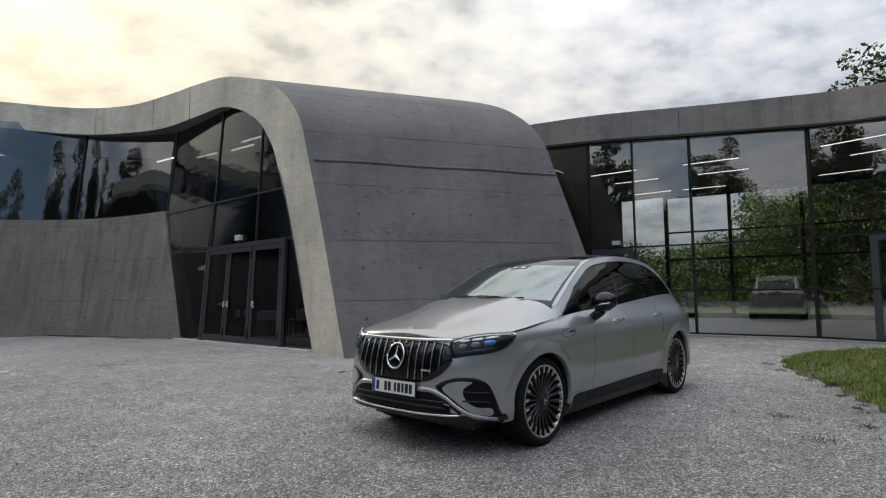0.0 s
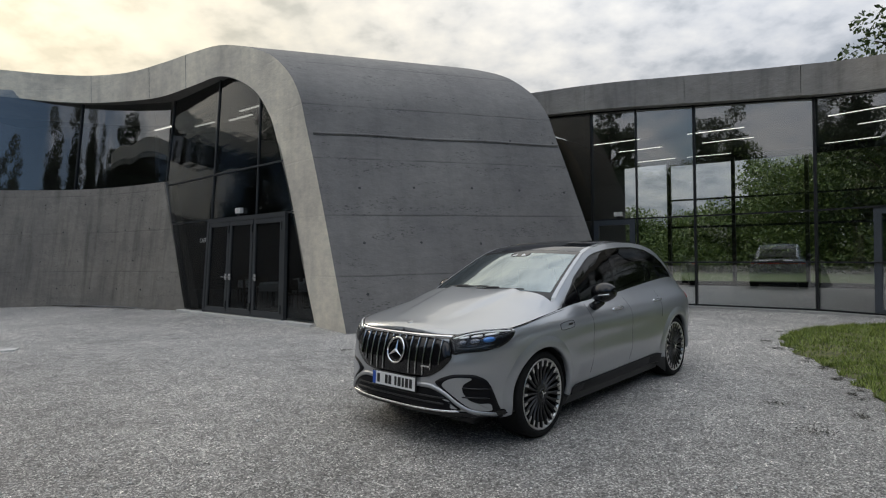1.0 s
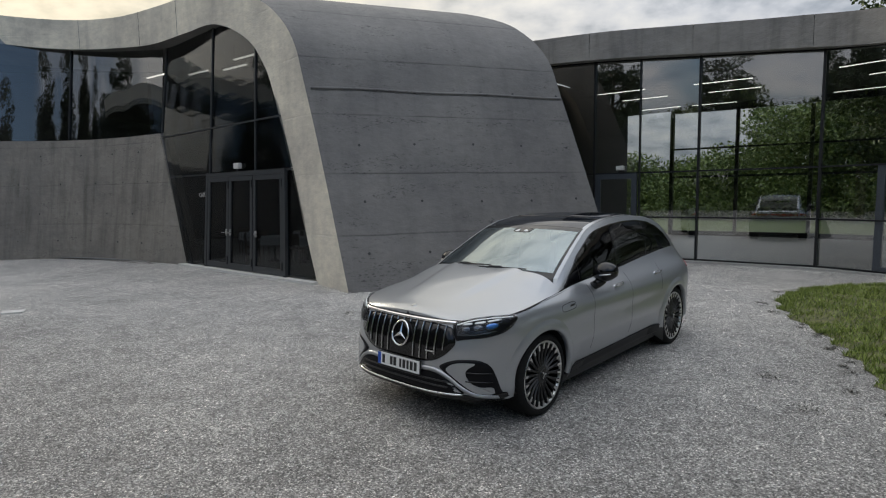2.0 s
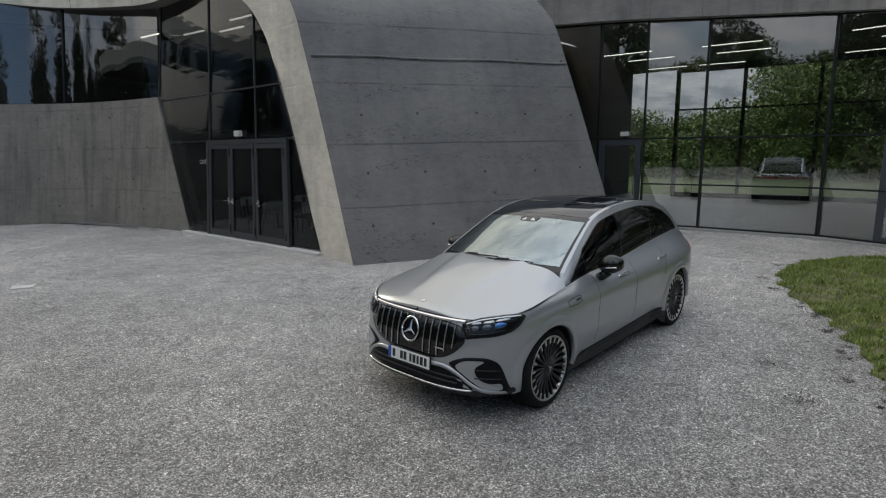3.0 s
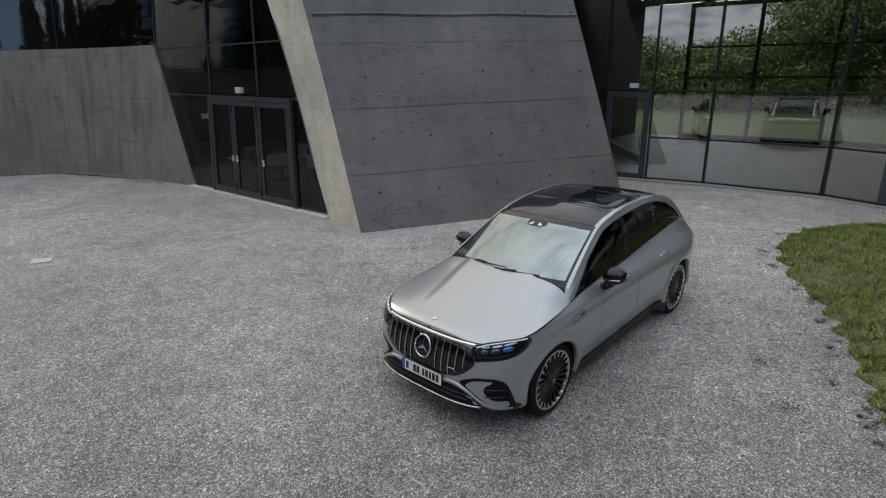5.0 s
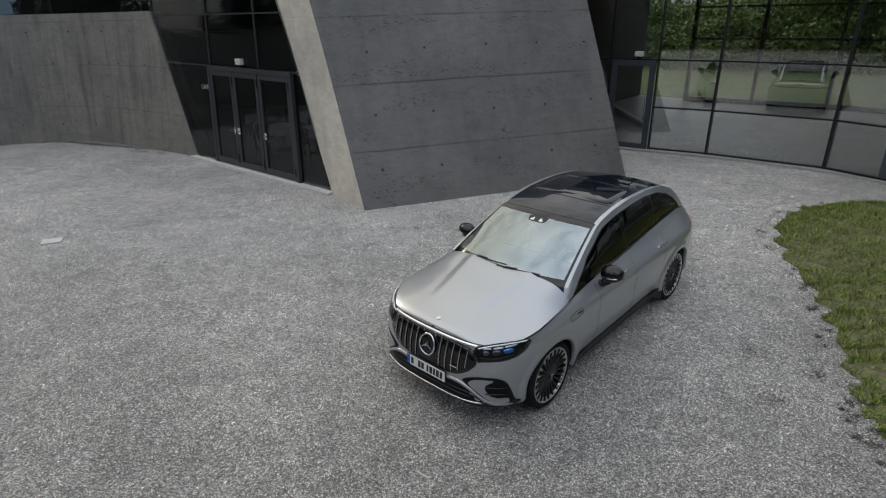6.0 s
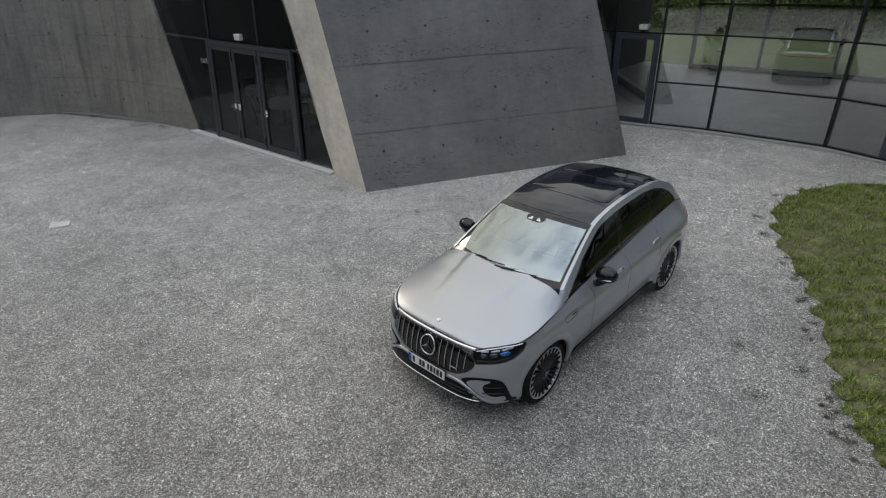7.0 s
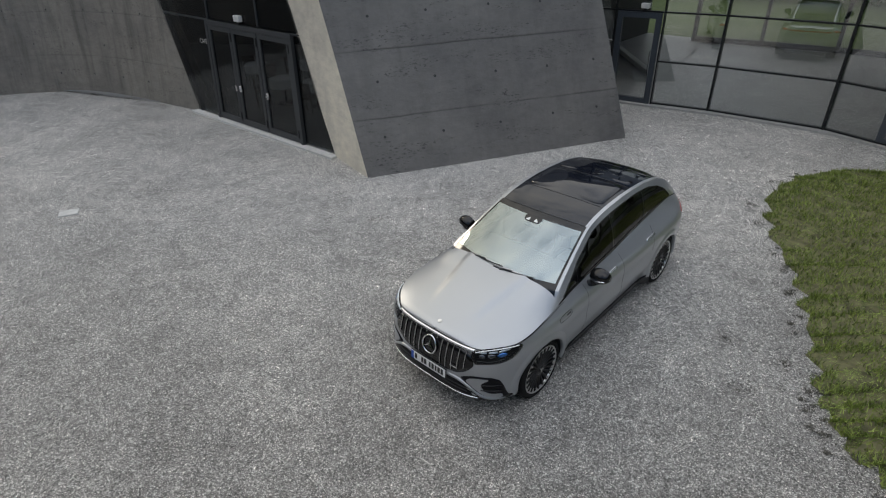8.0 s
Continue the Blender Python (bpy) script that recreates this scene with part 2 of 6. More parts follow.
    l.new(wob.outputs[0], edge.inputs[0])
    mx = n.new("ShaderNodeMixRGB"); l.new(edge.outputs[0], mx.inputs[0]); l.new(col, mx.inputs[1]); l.new(grass, mx.inputs[2])
    l.new(mx.outputs[0], b.inputs["Base Color"])
    b.inputs["Roughness"].default_value = 0.85
    bp = n.new("ShaderNodeBump"); bp.inputs["Strength"].default_value = 0.8; bp.inputs["Distance"].default_value = 0.008
    inv = n.new("ShaderNodeMath"); inv.operation = "SUBTRACT"; inv.inputs[0].default_value = 1.0; l.new(vor.outputs["Distance"], inv.inputs[1])
    l.new(inv.outputs[0], bp.inputs["Height"])
    bp2 = n.new("ShaderNodeBump"); bp2.inputs["Strength"].default_value = 0.6; bp2.inputs["Distance"].default_value = 0.05
    l.new(nz(6, 6, 0.7), bp2.inputs["Height"]); l.new(bp.outputs[0], bp2.inputs["Normal"])
    l.new(bp2.outputs[0], b.inputs["Normal"])
    return m


def leaf_material(name, lo, hi):
    m, n, l, b = material(name)
    g = n.new("ShaderNodeNewGeometry")
    r = n.new("ShaderNodeValToRGB")
    r.color_ramp.elements[0].color, r.color_ramp.elements[1].color = (*lo, 1), (*hi, 1)
    l.new(g.outputs["Random Per Island"], r.inputs[0]); l.new(r.outputs[0], b.inputs["Base Color"])
    b.inputs["Roughness"].default_value = 0.55
    b.inputs["Subsurface Weight"].default_value = 0.0
    return m


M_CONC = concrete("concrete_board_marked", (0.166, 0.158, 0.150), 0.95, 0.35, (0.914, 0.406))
# band's pale warm base imitates skylight and sun glow on the same concrete
M_CONC_BAND_LIT = concrete("concrete_band_lit", (0.73, 0.67, 0.565), 0.1, 0.35, (1.0, 0.0), 0.15)
M_GLASS = glazing("facade_glass", (0.74, 0.79, 0.80), 0.27)
M_GLASS_DARK = glazing("facade_glass_grey", (0.48, 0.50, 0.51), 0.03)
M_GLASS_RIBBON = glazing("ribbon_glass", (0.50, 0.52, 0.53), 0.16)
M_STEEL = plain("dark_painted_steel", (0.014, 0.015, 0.017), 0.45, 0.3, 0.15, 40)
M_STEEL_G = plain("grey_painted_steel", (0.055, 0.058, 0.062), 0.45, 0.2, 0.12, 40)
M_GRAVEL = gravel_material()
M_GRASS = leaf_material("grass_blades", (0.075, 0.120, 0.020), (0.33, 0.40, 0.088))
M_SOIL = plain("turf_soil", (0.12, 0.115, 0.055), 0.95, 0, 0.5, 9, 0.8)
M_BARK = plain("bark", (0.07, 0.055, 0.04), 0.9, 0, 0.4, 14, 0.8)
M_LEAF = leaf_material("broad_leaves", (0.045, 0.085, 0.020), (0.19, 0.25, 0.06))
M_LEAF_DARK = leaf_material("needle_clumps", (0.012, 0.022, 0.010), (0.035, 0.055, 0.022))
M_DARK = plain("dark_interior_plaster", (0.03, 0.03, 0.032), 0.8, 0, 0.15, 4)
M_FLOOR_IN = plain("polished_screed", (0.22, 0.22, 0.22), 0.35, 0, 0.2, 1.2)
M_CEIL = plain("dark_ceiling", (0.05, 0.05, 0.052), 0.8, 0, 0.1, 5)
M_LAMP = emitter("lamp_tube", (1.0, 0.93, 0.82), 1.5)
M_HOLE = plain("tie_hole_shadowed_mortar", (0.05, 0.05, 0.05), 0.9)
M_STONE = plain("pale_stone", (0.62, 0.61, 0.58), 0.7, 0, 0.12, 12, 0.3)

# ---- helpers of this scene ----


def part(name, bm, mat, parent, label="", smooth=False):
    """Links a bmesh as one mesh object, under a thing or a part when there is one."""
    me = bpy.data.meshes.new(name)
    bmesh.ops.recalc_face_normals(bm, faces=bm.faces[:])
    if smooth:
        for f in bm.faces:
            f.smooth = True
    bm.to_mesh(me); bm.free()
    for one in (mat if isinstance(mat, (list, tuple)) else [mat]):
        me.materials.append(one)
    ob = new(name, me)
    if parent is not None:
        ob.parent = parent
    if label:
        ob["label"] = label
    return ob


def thing(name, label, category, group="", kind="", at=None):
    ob = new(name)
    ob.empty_display_size = 0.2
    if at is not None:
        ob.matrix_basis = at
    return tagged(ob, label, category, group, kind)


def data_mesh(name, verts, faces, mat, parent=None, smooth=False):
    me = bpy.data.meshes.new(name)
    me.from_pydata(verts, [], faces)
    me.materials.append(mat)
    if smooth:
        for f in me.polygons:
            f.use_smooth = True
    me.update()
    ob = new(name, me)
    if parent is not None:
        ob.parent = parent
    return ob


def add_box(bm, c, size, rz=0.0, bevel=0.0, m=None):
    mat = (m or Matrix()) @ Matrix.Translation(c) @ Matrix.Rotation(rz, 4, "Z") @ Matrix.Diagonal((*size, 1))
    g = bmesh.ops.create_cube(bm, size=1.0, matrix=mat)
    if bevel:
        es = list({e for v in g["verts"] for e in v.link_edges})
        bmesh.ops.bevel(bm, geom=es, offset=bevel, segments=2, affect="EDGES", profile=0.6)


def add_bar(bm, a, b, w, d, side):
    """A bar from a to b, w wide along side and d deep across it."""
    a, b = Vector(a), Vector(b)
    ax = (b - a).normalized()
    s = Vector(side); s = (s - ax * s.dot(ax)).normalized()
    o = ax.cross(s)
    vs = []
    for p in (a, b):
        for i, j in ((-1, -1), (1, -1), (1, 1), (-1, 1)):
            vs.append(bm.verts.new(p + s * (i * w / 2) + o * (j * d / 2)))
    for f in ((0, 1, 2, 3), (7, 6, 5, 4), (0, 4, 5, 1), (1, 5, 6, 2), (2, 6, 7, 3), (3, 7, 4, 0)):
        bm.faces.new([vs[k] for k in f])


def add_tube(bm, pts, r, sides=8, r_end=None):
    pts = [Vector(p) for p in pts]
    rings = []
    for k, p in enumerate(pts):
        ax = (pts[min(k + 1, len(pts) - 1)] - pts[max(k - 1, 0)]).normalized()
        s = ax.orthogonal().normalized() if not rings else (rings[-1][1] - ax * rings[-1][1].dot(ax)).normalized()
        o = ax.cross(s)
        rr = r if r_end is None else r + (r_end - r) * k / max(1, len(pts) - 1)
        rings.append(([bm.verts.new(p + s * math.cos(a) * rr + o * math.sin(a) * rr) for a in [2 * math.pi * i / sides for i in range(sides)]], s))
    for (u, _), (v, _) in zip(rings[:-1], rings[1:]):
        for i in range(sides):
            bm.faces.new((u[i], u[(i + 1) % sides], v[(i + 1) % sides], v[i]))
    bm.faces.new(rings[0][0][::-1]); bm.faces.new(rings[-1][0])


def spline(ctrl, n):
    """n + 1 points along a smooth curve through the control points, evenly spaced in the controls' index."""
    c = [np.array(p, float) for p in ctrl]
    c = [2 * c[0] - c[1]] + c + [2 * c[-1] - c[-2]]
    out = []
    for k in range(n + 1):
        u = k / n * (len(c) - 3)
        i = min(int(u), len(c) - 4); f = u - i
        p0, p1, p2, p3 = c[i:i + 4]
        out.append(0.5 * (2 * p1 + (p2 - p0) * f + (2 * p0 - 5 * p1 + 4 * p2 - p3) * f * f + (3 * p1 - p0 - 3 * p2 + p3) * f ** 3))
    return out


def grid_faces(bm, rows, close=False):
    """Quads between rows of points."""
    vs = [[bm.verts.new(tuple(p)) for p in r] for r in rows]
    for a, b in zip(vs[:-1], vs[1:]):
        m = len(a)
        for i in range(m if close else m - 1):
            bm.faces.new((a[i], a[(i + 1) % m], b[(i + 1) % m], b[i]))
    return vs


class Line:
    """A plan curve with its length measured along it."""

    def __init__(self, ctrl, n=120):
        self.p = np.array(spline(ctrl, n))
        self.s = np.concatenate([[0], np.cumsum(np.hypot(*np.diff(self.p, axis=0).T))])

    def at(self, s, off=0.0):
        x, y = np.interp(s, self.s, self.p[:, 0]), np.interp(s, self.s, self.p[:, 1])
        if off:
            t = self.dir(s)
            x, y = x - t[1] * off, y + t[0] * off
        return float(x), float(y)

    def dir(self, s):
        a, b = min(max(s - 0.1, 0), self.s[-1] - 0.2), min(max(s + 0.1, 0.2), self.s[-1])
        d = np.array([np.interp(b, self.s, self.p[:, k]) - np.interp(a, self.s, self.p[:, k]) for k in (0, 1)])
        return d / np.hypot(*d)

# ---- ground ----


def ground_z(x, y):
    k = min(max((-x - 8.0) / 8.0, 0), 1)
    return -0.05 * k * k * (3 - 2 * k)


def build_ground():
    ax = [math.sinh(u) for u in np.linspace(-6.2, 6.2, 121)]
    verts = [(4 * x - 1, 4 * y + 7, ground_z(4 * x - 1, 4 * y + 7)) for y in ax for x in ax]
    k = len(ax)
    faces = [(j * k + i, j * k + i + 1, (j + 1) * k + i + 1, (j + 1) * k + i) for j in range(k - 1) for i in range(k - 1)]
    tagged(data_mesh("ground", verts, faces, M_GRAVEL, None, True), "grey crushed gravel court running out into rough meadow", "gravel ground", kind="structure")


build_ground()

# ---- the curved concrete shell: pier, arch and long fascia ----
ALONG = Vector((0.914, 0.406, 0))                      # the way in which the shell runs back from its front cut
FASCIA = Line([(-2.47, 10.82), (-3.5, 12.0), (-4.8, 13.2), (-6.6, 14.5), (-9.5, 16.5), (-12, 18), (-14.5, 18.7), (-17.5, 18.3), (-20, 16.8), (-22.5, 14.2)])
# (place along the fascia, height) of the crest and, opposite, of the arch's inner edge
CREST = [(0, -0.15), (0.95, 2.2), (1.8, 4.3), (2.2, 5.25), (2.85, 5.98), (3.86, 6.62), (5.69, 7.24), (7.42, 7.46), (9.2, 7.57), (11.77, 7.76), (15.19, 8.1), (17.16, 8.28), (20.5, 8.4), (23, 8.4)]
INNER = [(1.5, -0.15), (2.3, 1.78), (3.02, 3.7), (3.25, 4.3), (3.6, 5.0), (4.37, 5.8), (5.81, 6.42), (7.42, 6.5), (9.49, 6.55), (11.77, 6.8), (15.15, 7.13), (17.12, 7.33), (20.5, 7.5), (23, 7.5)]
DEPTH = 6.32
ACROSS = Vector((-0.406, 0.914, 0))


def pier_back(z):
    """How far the pier's leaning face stands back from its foot at the height z."""
    tab = spline(CREST, 130)
    x, y = FASCIA.at(float(np.interp(z, [c[1] for c in tab[:60]], [c[0] for c in tab[:60]])))
    return (x + 2.47) * ACROSS.x + (y - 10.82) * ACROSS.y



def build_shell():
    root = thing("concrete_shell", "curved board-marked concrete shell forming pier, arch and long roof fascia", "concrete building", kind="structure")
    n = 130
    crest = [Vector((*FASCIA.at(s), z)) for s, z in spline(CREST, n)]
    inner = [Vector((*FASCIA.at(s), z)) for s, z in spline(INNER, n)]
    bm = bmesh.new()
    rows = [crest]
    for f in (0.04, 0.25, 0.5, 0.75, 0.96):
        rows.append([a.lerp(b, f) for a, b in zip(crest, inner)])
    rows.append(inner)
    # the edge towards the crest is eased
    grid_faces(bm, rows)
    part("front_band", bm, M_CONC_BAND_LIT, root, "weathered concrete band, coloured pale as if lit by the open sky", True)
    bm = bmesh.new()
    rows = []
    def sweep(s, d):
        """How far the shell has run back at the place s: straight along the pier, square to the fascia further west."""
        k = min(1, max(0, (s - 6.5) / 4.0)); k = k * k * (3 - 2 * k)
        t = FASCIA.dir(s); back = Vector((t[1], -t[0], 0))
        if back.y < 0:
            back = -back
        return ALONG * (d * (1 - k)) + back * (0.6 * d * k)
    sc, si = [c[0] for c in spline(CREST, n)], [c[0] for c in spline(INNER, n)]
    for k in range(13):
        rows.append([p + sweep(q, DEPTH * k / 12) for p, q in zip(crest, sc)])
    grid_faces(bm, rows)
    grid_faces(bm, [[p + sweep(q, d) for p, q in zip(inner, si)] for d in (0, 0.3, 1.5, DEPTH)])
    grid_faces(bm, [[p + sweep(q, DEPTH) for p, q in zip(crest, sc)], [p + sweep(q, DEPTH) for p, q in zip(inner, si)]])
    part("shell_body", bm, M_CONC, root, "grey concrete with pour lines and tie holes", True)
    for q in (7.9, 10.25, 13.6):
        bm = bmesh.new(); f = lambda tab: float(np.interp(q, [c[0] for c in tab], [c[1] for c in tab]))
        x, y = FASCIA.at(q); t = FASCIA.dir(q); ox, oy = (-t[1], t[0]) if t[0] < 0 else (t[1], -t[0])
        if oy > 0:
            ox, oy = -ox, -oy
        add_tube(bm, [(x + ox * 0.002, y + oy * 0.002, f(INNER) + 0.01), (x + ox * 0.002, y + oy * 0.002, f(CREST) - 0.01)], 0.007, 5); part("panel_joint", bm, M_HOLE, root)
    # raised lip along the pour joint
    bm = bmesh.new()
    pts = [Vector((-2.47, 10.82, 0)) + ALONG * u + ACROSS * (pier_back(z) + 0.004) + Vector((0, 0, z)) for u in np.linspace(-0.42, 5.75, 40) for z in [4.27 + 0.012 * math.sin(u * 2.1)]]
    add_tube(bm, pts, 0.034, 8)
    part("pour_joint", bm, M_CONC, root, "", True)
    bm = bmesh.new()
    add_tube(bm, [Vector((-2.47, 10.82, 0)) + ALONG * u + ACROSS * (pier_back(z) + 0.002) + Vector((0, 0, z)) for u in np.linspace(-0.42, 5.75, 60) for z in [4.225 + 0.014 * math.sin(u * 2.1) + 0.006 * math.sin(u * 11)]], 0.007, 5)
    part("joint_gap", bm, M_HOLE, root)
    return root


shell = build_shell()


def pier_point(u, z, proud=0.0):
    """A place on the pier's leaning face: u metres along its foot."""
    p = Vector((-2.47, 10.82, 0)) + ALONG * u + ACROSS * pier_back(z) + Vector((0, 0, z))
    return p + Vector((0.406, -0.914, 0.415)).normalized() * proud


# ---- the café's glass front between the pier and the long wall ----
G0, G1 = Vector((-8.42, 15.44, 0)), Vector((-3.50, 12.05, 0))
GD = (G1 - G0).normalized()
GN = Vector((GD.y, -GD.x, 0))                       # out of the building
if GN.y > 0:
    GN = -GN
def lean_at(s):
    return 0.12 - (s + 2.0) * 0.0115


def glass_point(s, z, out=0.0):
    return G0 + GD * s - GN * (lean_at(s) * z) + GN * out + Vector((0, 0, z))


ARCH_Z = [0, 1.78, 3.7, 4.59, 5.32, 5.8, 6.13, 6.42, 6.6]
ARCH_S = [5.97, 5.27, 4.56, 4.21, 3.75, 3.21, 2.66, 1.77, 0.6]


def s_right(z):
    return float(np.interp(z, ARCH_Z, ARCH_S)) + 0.10


def s_left(z):
    return -0.52 * z if z < 3.95 else -2.06


def pane_between(s0, s1, z0, z1, out, thick=0.016):
    bm = bmesh.new()
    rows = []
    for z in np.linspace(z0, z1, 13):
        a, b = max(s0, s_left(z)), min(s1, s_right(z))
        if b - a < 0.02:
            break
        rows.append([glass_point(a, z, out), glass_point(b, z, out), glass_point(b, z, out - thick), glass_point(a, z, out - thick)])
    if len(rows) > 1:
        grid_faces(bm, rows, True)
        return bm
    bm.free()
    return None


def build_cafe_front():
    root = thing("window_1", "tall leaning cafe glass front with slim dark mullions", "window", kind="structure")
    for s0, s1 in ((-2.06, 1.2), (1.2, 3.52), (3.52, 6.1)):
        for z0, z1 in ((2.6, 3.78), (3.82, 6.7)):
            bm = pane_between(s0 + 0.02, s1 - 0.02, z0, z1, 0.0)
            if bm:
                part("pane", bm, M_GLASS_DARK, root)
    for s0, s1 in ((-1.3, 1.1), (4.86, 6.1)):
        bm = pane_between(s0, s1, 0.1, 2.52, 0.0)
        part("pane", bm, M_GLASS_DARK, root)
    for s, za, zb in ((1.2, 2.58, 6.55), (3.52, 2.58, 5.6), (-2.06, 3.95, 6.6)):
        bm = bmesh.new(); add_bar(bm, glass_point(s, za), glass_point(s, zb), 0.028, 0.07, GD); part("mullion", bm, M_STEEL_G, root)
    for z, a in ((3.8, -2.0), (2.56, -1.3)):
        bm = bmesh.new(); add_bar(bm, glass_point(a, z), glass_point(s_right(z), z), 0.03, 0.07, (0, 0, 1)); part("transom", bm, M_STEEL_G, root)
    # door sill of pale stone
    bm = bmesh.new(); add_bar(bm, glass_point(-0.1, 0.02, 0.11), glass_point(6.05, 0.02, 0.11), 0.07, 0.20, (0, 0, 1))
    part("window_sill", bm, M_STONE, root, "pale worn threshold")
    # frame round the door leaves
    frame_root = thing("door_1", "dark grey steel double door with a fixed leaf, closed", "door", kind="structure")
    bm = bmesh.new()
    for s in (1.16, 4.82):
        add_bar(bm, glass_point(s, 0.05, 0.02), glass_point(s, 2.58, 0.02), 0.10, 0.12, GD)
    add_bar(bm, glass_point(1.12, 2.52, 0.022), glass_point(4.86, 2.52, 0.022), 0.11, 0.116, (0, 0, 1))
    part("door_frame", bm, M_STEEL_G, frame_root)
    for s0, s1, hs in ((1.23, 2.32, 2.24), (2.34, 3.46, 2.42), (3.50, 4.76, 3.62)):
        bm = bmesh.new()
        for s in (s0 + 0.05, s1 - 0.05):
            add_bar(bm, glass_point(s, 0.08, 0.035), glass_point(s, 2.46, 0.035), 0.10, 0.07, GD)
        for z, h in ((0.15, 0.15), (2.40, 0.11)):
            add_bar(bm, glass_point(s0 + 0.1, z, 0.035), glass_point(s1 - 0.1, z, 0.035), h, 0.066, (0, 0, 1))
        leaf = part("door_leaf", bm, M_STEEL_G, frame_root)
        bm = pane_between(s0 + 0.1, s1 - 0.1, 0.22, 2.35, 0.04); part("pane", bm, M_GLASS_DARK, leaf)
        bm = bmesh.new()
        add_tube(bm, [glass_point(hs, 1.02, 0.07), glass_point(hs, 1.02, 0.13), glass_point(hs + (0.13 if hs != 2.24 else -0.13), 1.02, 0.13)], 0.013, 6)
        add_box(bm, tuple(glass_point(hs, 1.02, 0.075)), (0.05, 0.05, 0.16), 0.6)
        part("door_handle", bm, M_CHROME, leaf, "brushed steel lever handle")
        for z in (0.3, 2.25):
            bm = bmesh.new(); add_tube(bm, [glass_point(s1 - 0.01, z - 0.1, 0.08), glass_point(s1 - 0.01, z + 0.1, 0.08)], 0.018, 8); part("hinge", bm, M_STEEL, leaf)
    # lettering on the side pane
    cu = bpy.data.curves.new("lettering", "FONT"); cu.body, cu.size, cu.extrude = "CAF\u00c9", 0.16, 0.001
    tx = new("lettering", cu)
    zax = GN; xax = GD; yax = zax.cross(xax)
    m = Matrix((xax, yax, zax)).transposed().to_4x4(); m.translation = glass_point(0.62, 1.95, 0.02)
    dg = bpy.context.evaluated_depsgraph_get(); dg.update()
    me = bpy.data.meshes.new_from_object(tx.evaluated_get(dg)); bpy.data.objects.remove(tx)
    me.materials.clear(); me.materials.append(M_STONE)
    ob = new("lettering", me); ob.matrix_basis = m; ob.parent = root; ob["label"] = "white cafe lettering on the glass"
    # small exit light box over the doors
    lamp = thing("door_lamp", "small pale box lamp above the cafe door", "lamp")
    bm = bmesh.new(); add_box(bm, tuple(glass_point(2.75, 2.72, 0.06)), (0.24, 0.10, 0.14), math.atan2(GD.y, GD.x), 0.012); part("housing", bm, M_STONE, lamp)
    bm = bmesh.new(); add_box(bm, tuple(glass_point(2.75, 2.62, 0.04)), (0.10, 0.07, 0.07), math.atan2(GD.y, GD.x), 0.006); part("bracket", bm, M_STEEL, lamp)


M_CHROME = plain("bright_chrome", (0.78, 0.78, 0.79), 0.12, 1.0)
build_cafe_front()

# ---- the long leaning wall and its ribbon window ----
LEFT = Line([(-8.42, 15.44), (-9.7, 16.1), (-12, 17.2), (-14, 17.68), (-16.2, 17.3), (-18.5, 16.0), (-20.8, 13.8), (-22.5, 11.0)])


def left_point(s, z, out=0.0):
    x, y = LEFT.at(s)
    t = LEFT.dir(s)
    nx, ny = t[1], -t[0]                               # back, into the building
    if ny < 0:
        nx, ny = -nx, -ny
    k = 0.17 * z - out
    return Vector((x + nx * k, y + ny * k, z))


